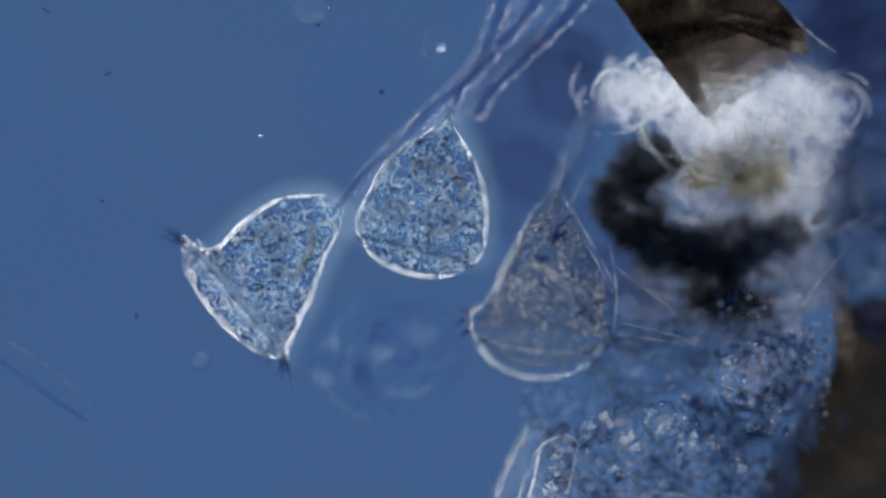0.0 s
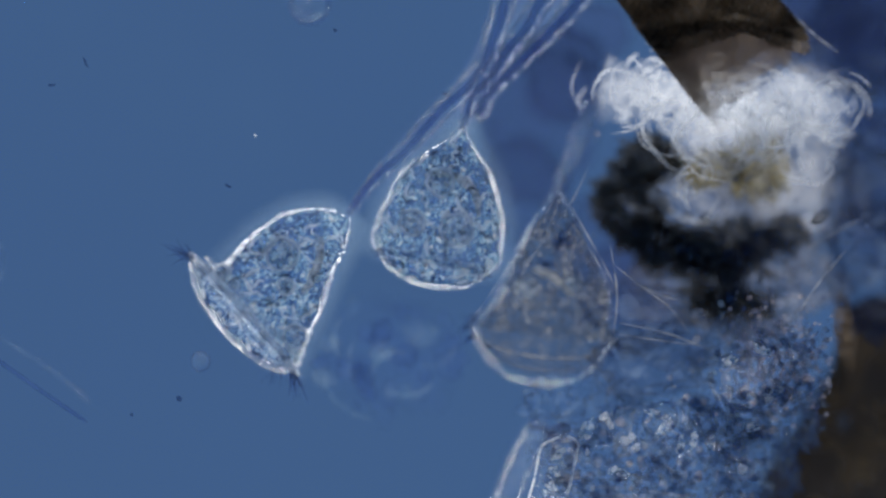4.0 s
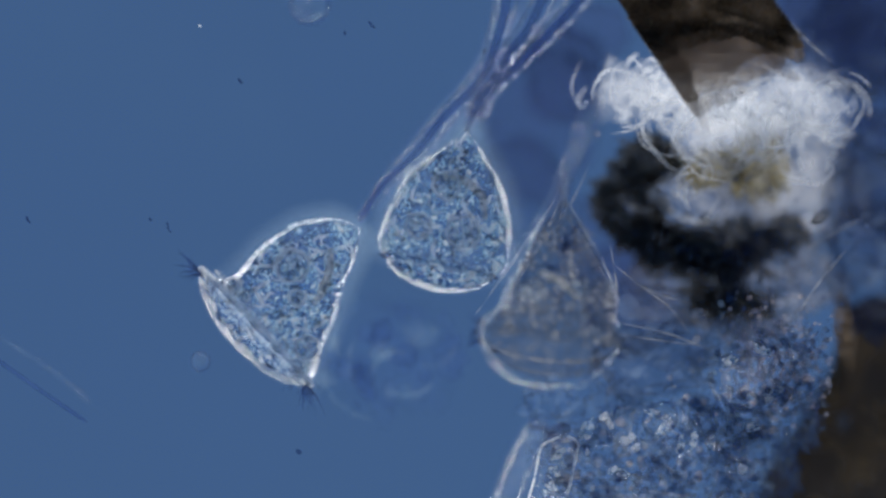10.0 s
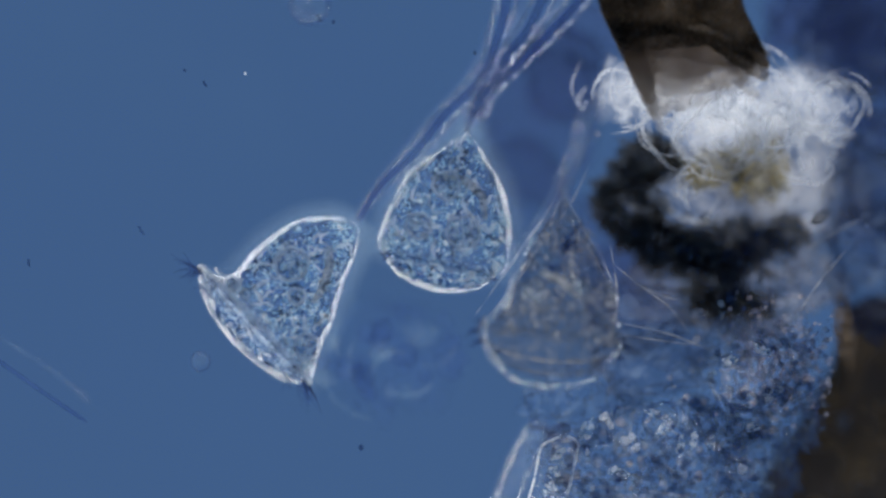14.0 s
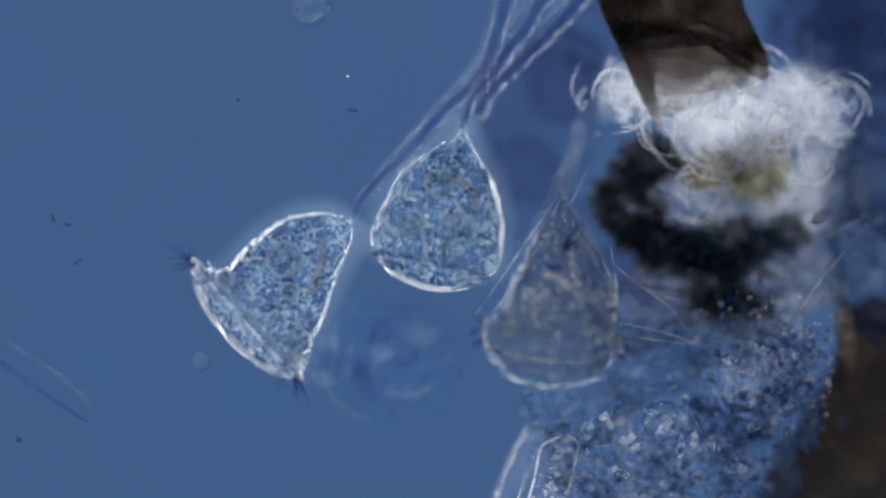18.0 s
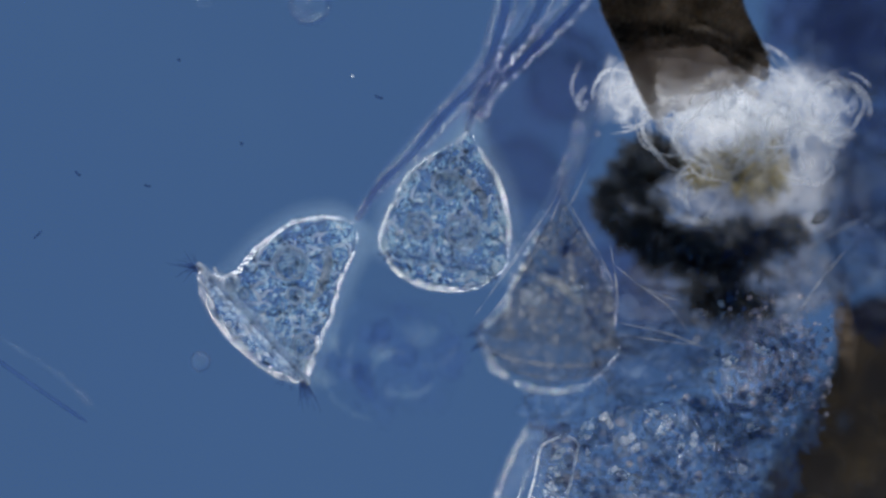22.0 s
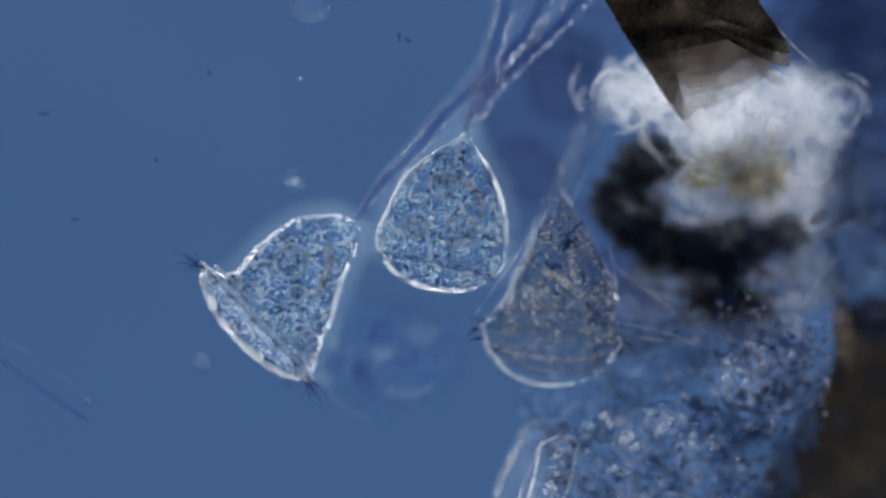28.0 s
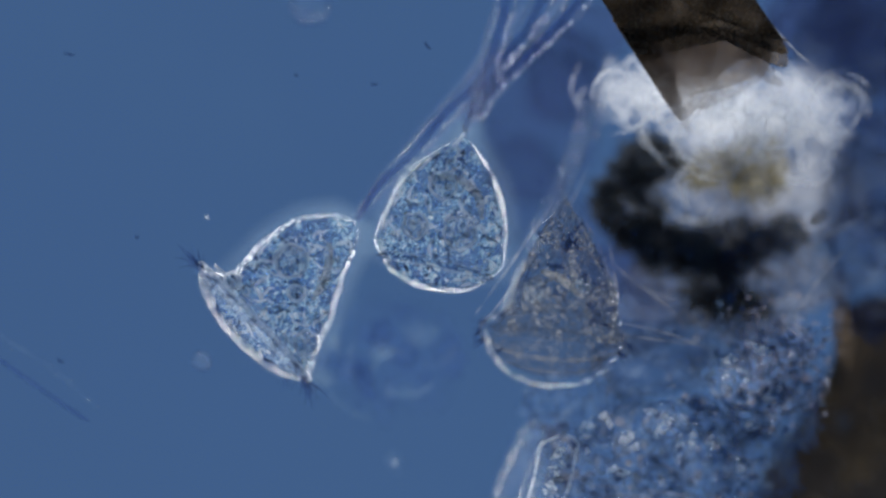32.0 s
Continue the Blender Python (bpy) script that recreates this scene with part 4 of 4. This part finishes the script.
# ---- motion ----
A_ROWS = ((0, -28, -33), (0.5, -26, -28), (1, -23, -23), (1.5, -31, -26), (2, -28, -21), (2.5, -25, -17), (3, -28, -19), (3.5, -18, -13), (4.5, -14, -8), (5.5, -9, -1), (6, -11, -4), (6.5, -17, -6), (7, -16, -2),
          (7.5, -9, -1), (8, -14, -4), (8.5, 0, 2), (9, 0, 2), (9.5, -2, 2), (10, 1, 8), (10.5, -6, 5), (11, -11, 2), (11.5, -6, 4), (12, 0, 7), (12.5, 1, 5), (13, 3, 4), (13.5, -6, 1), (14, 0, 5), (14.5, -9, 1),
          (15.5, -5, 2), (16.5, 0, 3), (17, -9, -4), (17.5, -6, 0), (18, -11, -2), (18.5, -12, -2), (19, -3, 4), (19.5, -5, 4), (20, 1, 6), (20.5, 6, 10), (21, -5, 3), (21.5, -3, 3), (22, -2, 4), (22.5, -3, 4), (23, 2, 4),
          (23.5, 0, 4), (24, -4, -2), (24.5, -5, -3), (25, -4, -6), (25.5, -5, -2), (26.5, -5, -3), (27.5, -5, -3), (28, 0, 0), (28.5, -9, -4), (29, -4, -2), (29.5, -6, -4), (30, -7, -4), (30.5, -6, -3), (31, -3, 0), (31.5, -5, 0), (32, -1, 0))
B_ROWS = ((0, -29, -24), (0.5, -27, -17), (1, -23, -12), (1.5, -32, -10), (2, -21, -6), (2.5, -20, -8), (3, -24, -8), (3.5, -12, -8), (4.5, -9, -5), (5.5, -6, -3), (6, -9, -6), (6.5, -17, -6), (7, -16, -6), (7.5, -11, -6), (8, -16, -6),
          (8.5, -3, -6), (9, -3, -8), (9.5, -2, -6), (10, 0, -2), (10.5, -6, -5), (11, -11, -6), (11.5, -9, -3), (12, -2, -3), (12.5, -2, -3), (13, -2, -5), (13.5, -6, -5), (14, 0, -2), (14.5, -11, 0), (15.5, -6, -5), (16.5, -3, -9),
          (17, -11, -7), (17.5, -8, -7), (18, -11, -4), (18.5, -13, -9), (19, -5, -6), (19.5, -6, -7), (20, -2, -6), (20.5, 1, -4), (21, -6, -6), (21.5, -2, -6), (22, 0, -3), (22.5, -3, -5), (23, 0, 0), (23.5, -3, 8), (24, -3, 5),
          (24.5, -4, -1), (25, -3, -4), (25.5, -4, 0), (26.5, -3, 0), (27.5, -3, -1), (28, 0, 0), (28.5, -7, -1), (29, -4, -1), (29.5, -6, -3), (30, -6, -1), (30.5, -4, 0), (31, -3, 0), (31.5, -4, 0), (32, -1, 0))
C_ROWS = ((0, -18, -13), (0.5, -16, -11), (1, -18, -11), (1.5, -17, -11), (2, -14, -3), (2.5, -13, -4), (3.5, -13, -4), (4.5, -10, -2), (5.5, -7, 0), (6, -9, -4), (7, -3, -2), (8, -6, -4), (9, -6, 0), (10, -3, 3), (11, -4, 0), (12, -6, 3), (13, -4, 0),
          (14, -1, 3), (15.5, -2, 2), (16.5, -4, 1), (17, -3, 1), (18, 0, 3), (19, 2, 3), (20, -4, 3), (21, 2, 3), (22, -3, 10), (22.5, 0, 5), (23, -6, 2), (23.5, -3, 0), (24.5, -3, 0), (26, 0, 0), (27.5, 1, -1), (28, 0, 0), (29, 6, -2), (30, 0, -3), (31, -1, 0), (32, 2, 1))
# time, tip x, tip y, lean in degrees
H_ROWS = ((0, 1268, 230, 5), (1, 1269, 230, 5), (1.3, 1270, 233, 5), (2, 1270, 231, 5), (5, 1270, 230, 5), (9.6, 1270, 230, 5), (9.9, 1262, 231, 3), (10.1, 1225, 234, -2), (10.3, 1167, 238, -8), (11, 1168, 238, -8), (16, 1168, 238, -8), (22.2, 1169, 238, -8),
          (22.6, 1180, 243, -7), (23, 1185, 244, -6), (23.5, 1208, 241, -3), (24, 1219, 238, -1), (25, 1223, 237, 0), (28, 1225, 236, 0), (29, 1222, 237, 0), (32, 1221, 237, 0))


def motions():
    for key, rows in (("A", A_ROWS), ("B", B_ROWS), ("C", C_ROWS)):
        _, bell, home = ANIMALS[key]
        turn = {"A": 3.0, "B": 2.0, "C": 2.0}[key]
        fx, fy = (4, 2) if key == "B" else (0, 0)
        rows = [(t, dx + fx * (2 <= t <= 22.5), dy + fy * (2 <= t <= 22.5)) for t, dx, dy in rows]
        walk(bell, [(t, Matrix.Translation((dx * U, -dy * U, 0)) @ Matrix.Rotation(radians(turn * dx / 30), 4, "Z") @ home) for t, dx, dy in rows])
        # the stalk swings about its far end, after the bell
        sheath, low, top = STALKS[{"A": 3, "B": 5, "C": 8}[key]]
        arm = low - top
        arm.z = 0
        side = Vector((-arm.y, arm.x, 0)).normalized()
        walk(sheath, [(t, Matrix.Translation(top) @ Matrix.Rotation(Vector((dx, -dy, 0)).dot(side) * U / arm.length, 4, "Z") @ Matrix.Translation(-top)) for t, dx, dy in rows])
    walk(HUSK, [(t, Matrix.Translation(spot(x, y, 88)) @ Matrix.Rotation(radians(a), 4, "Z")) for t, x, y, a in H_ROWS])
    for ob, rows in SPECKS:
        walk(ob, [(t, Matrix.Translation(spot(x, y, z)) @ Matrix.Rotation(radians(-a), 4, "Z")) for t, x, y, z, a in rows])
    for tuft, root, seed in CILIA_KEYED:
        rows = []
        for i in range(129):
            t = i * 0.25
            a = 0.45 * noise.noise(Vector((t * 1.7, seed, 0.3))) * 2
            b = 0.35 * noise.noise(Vector((t * 1.9, seed, 7.3))) * 2
            rows.append((t, Matrix.Translation(root) @ Euler((0.2 * a, b, a)).to_matrix().to_4x4()))
        walk(tuft, rows)


motions()
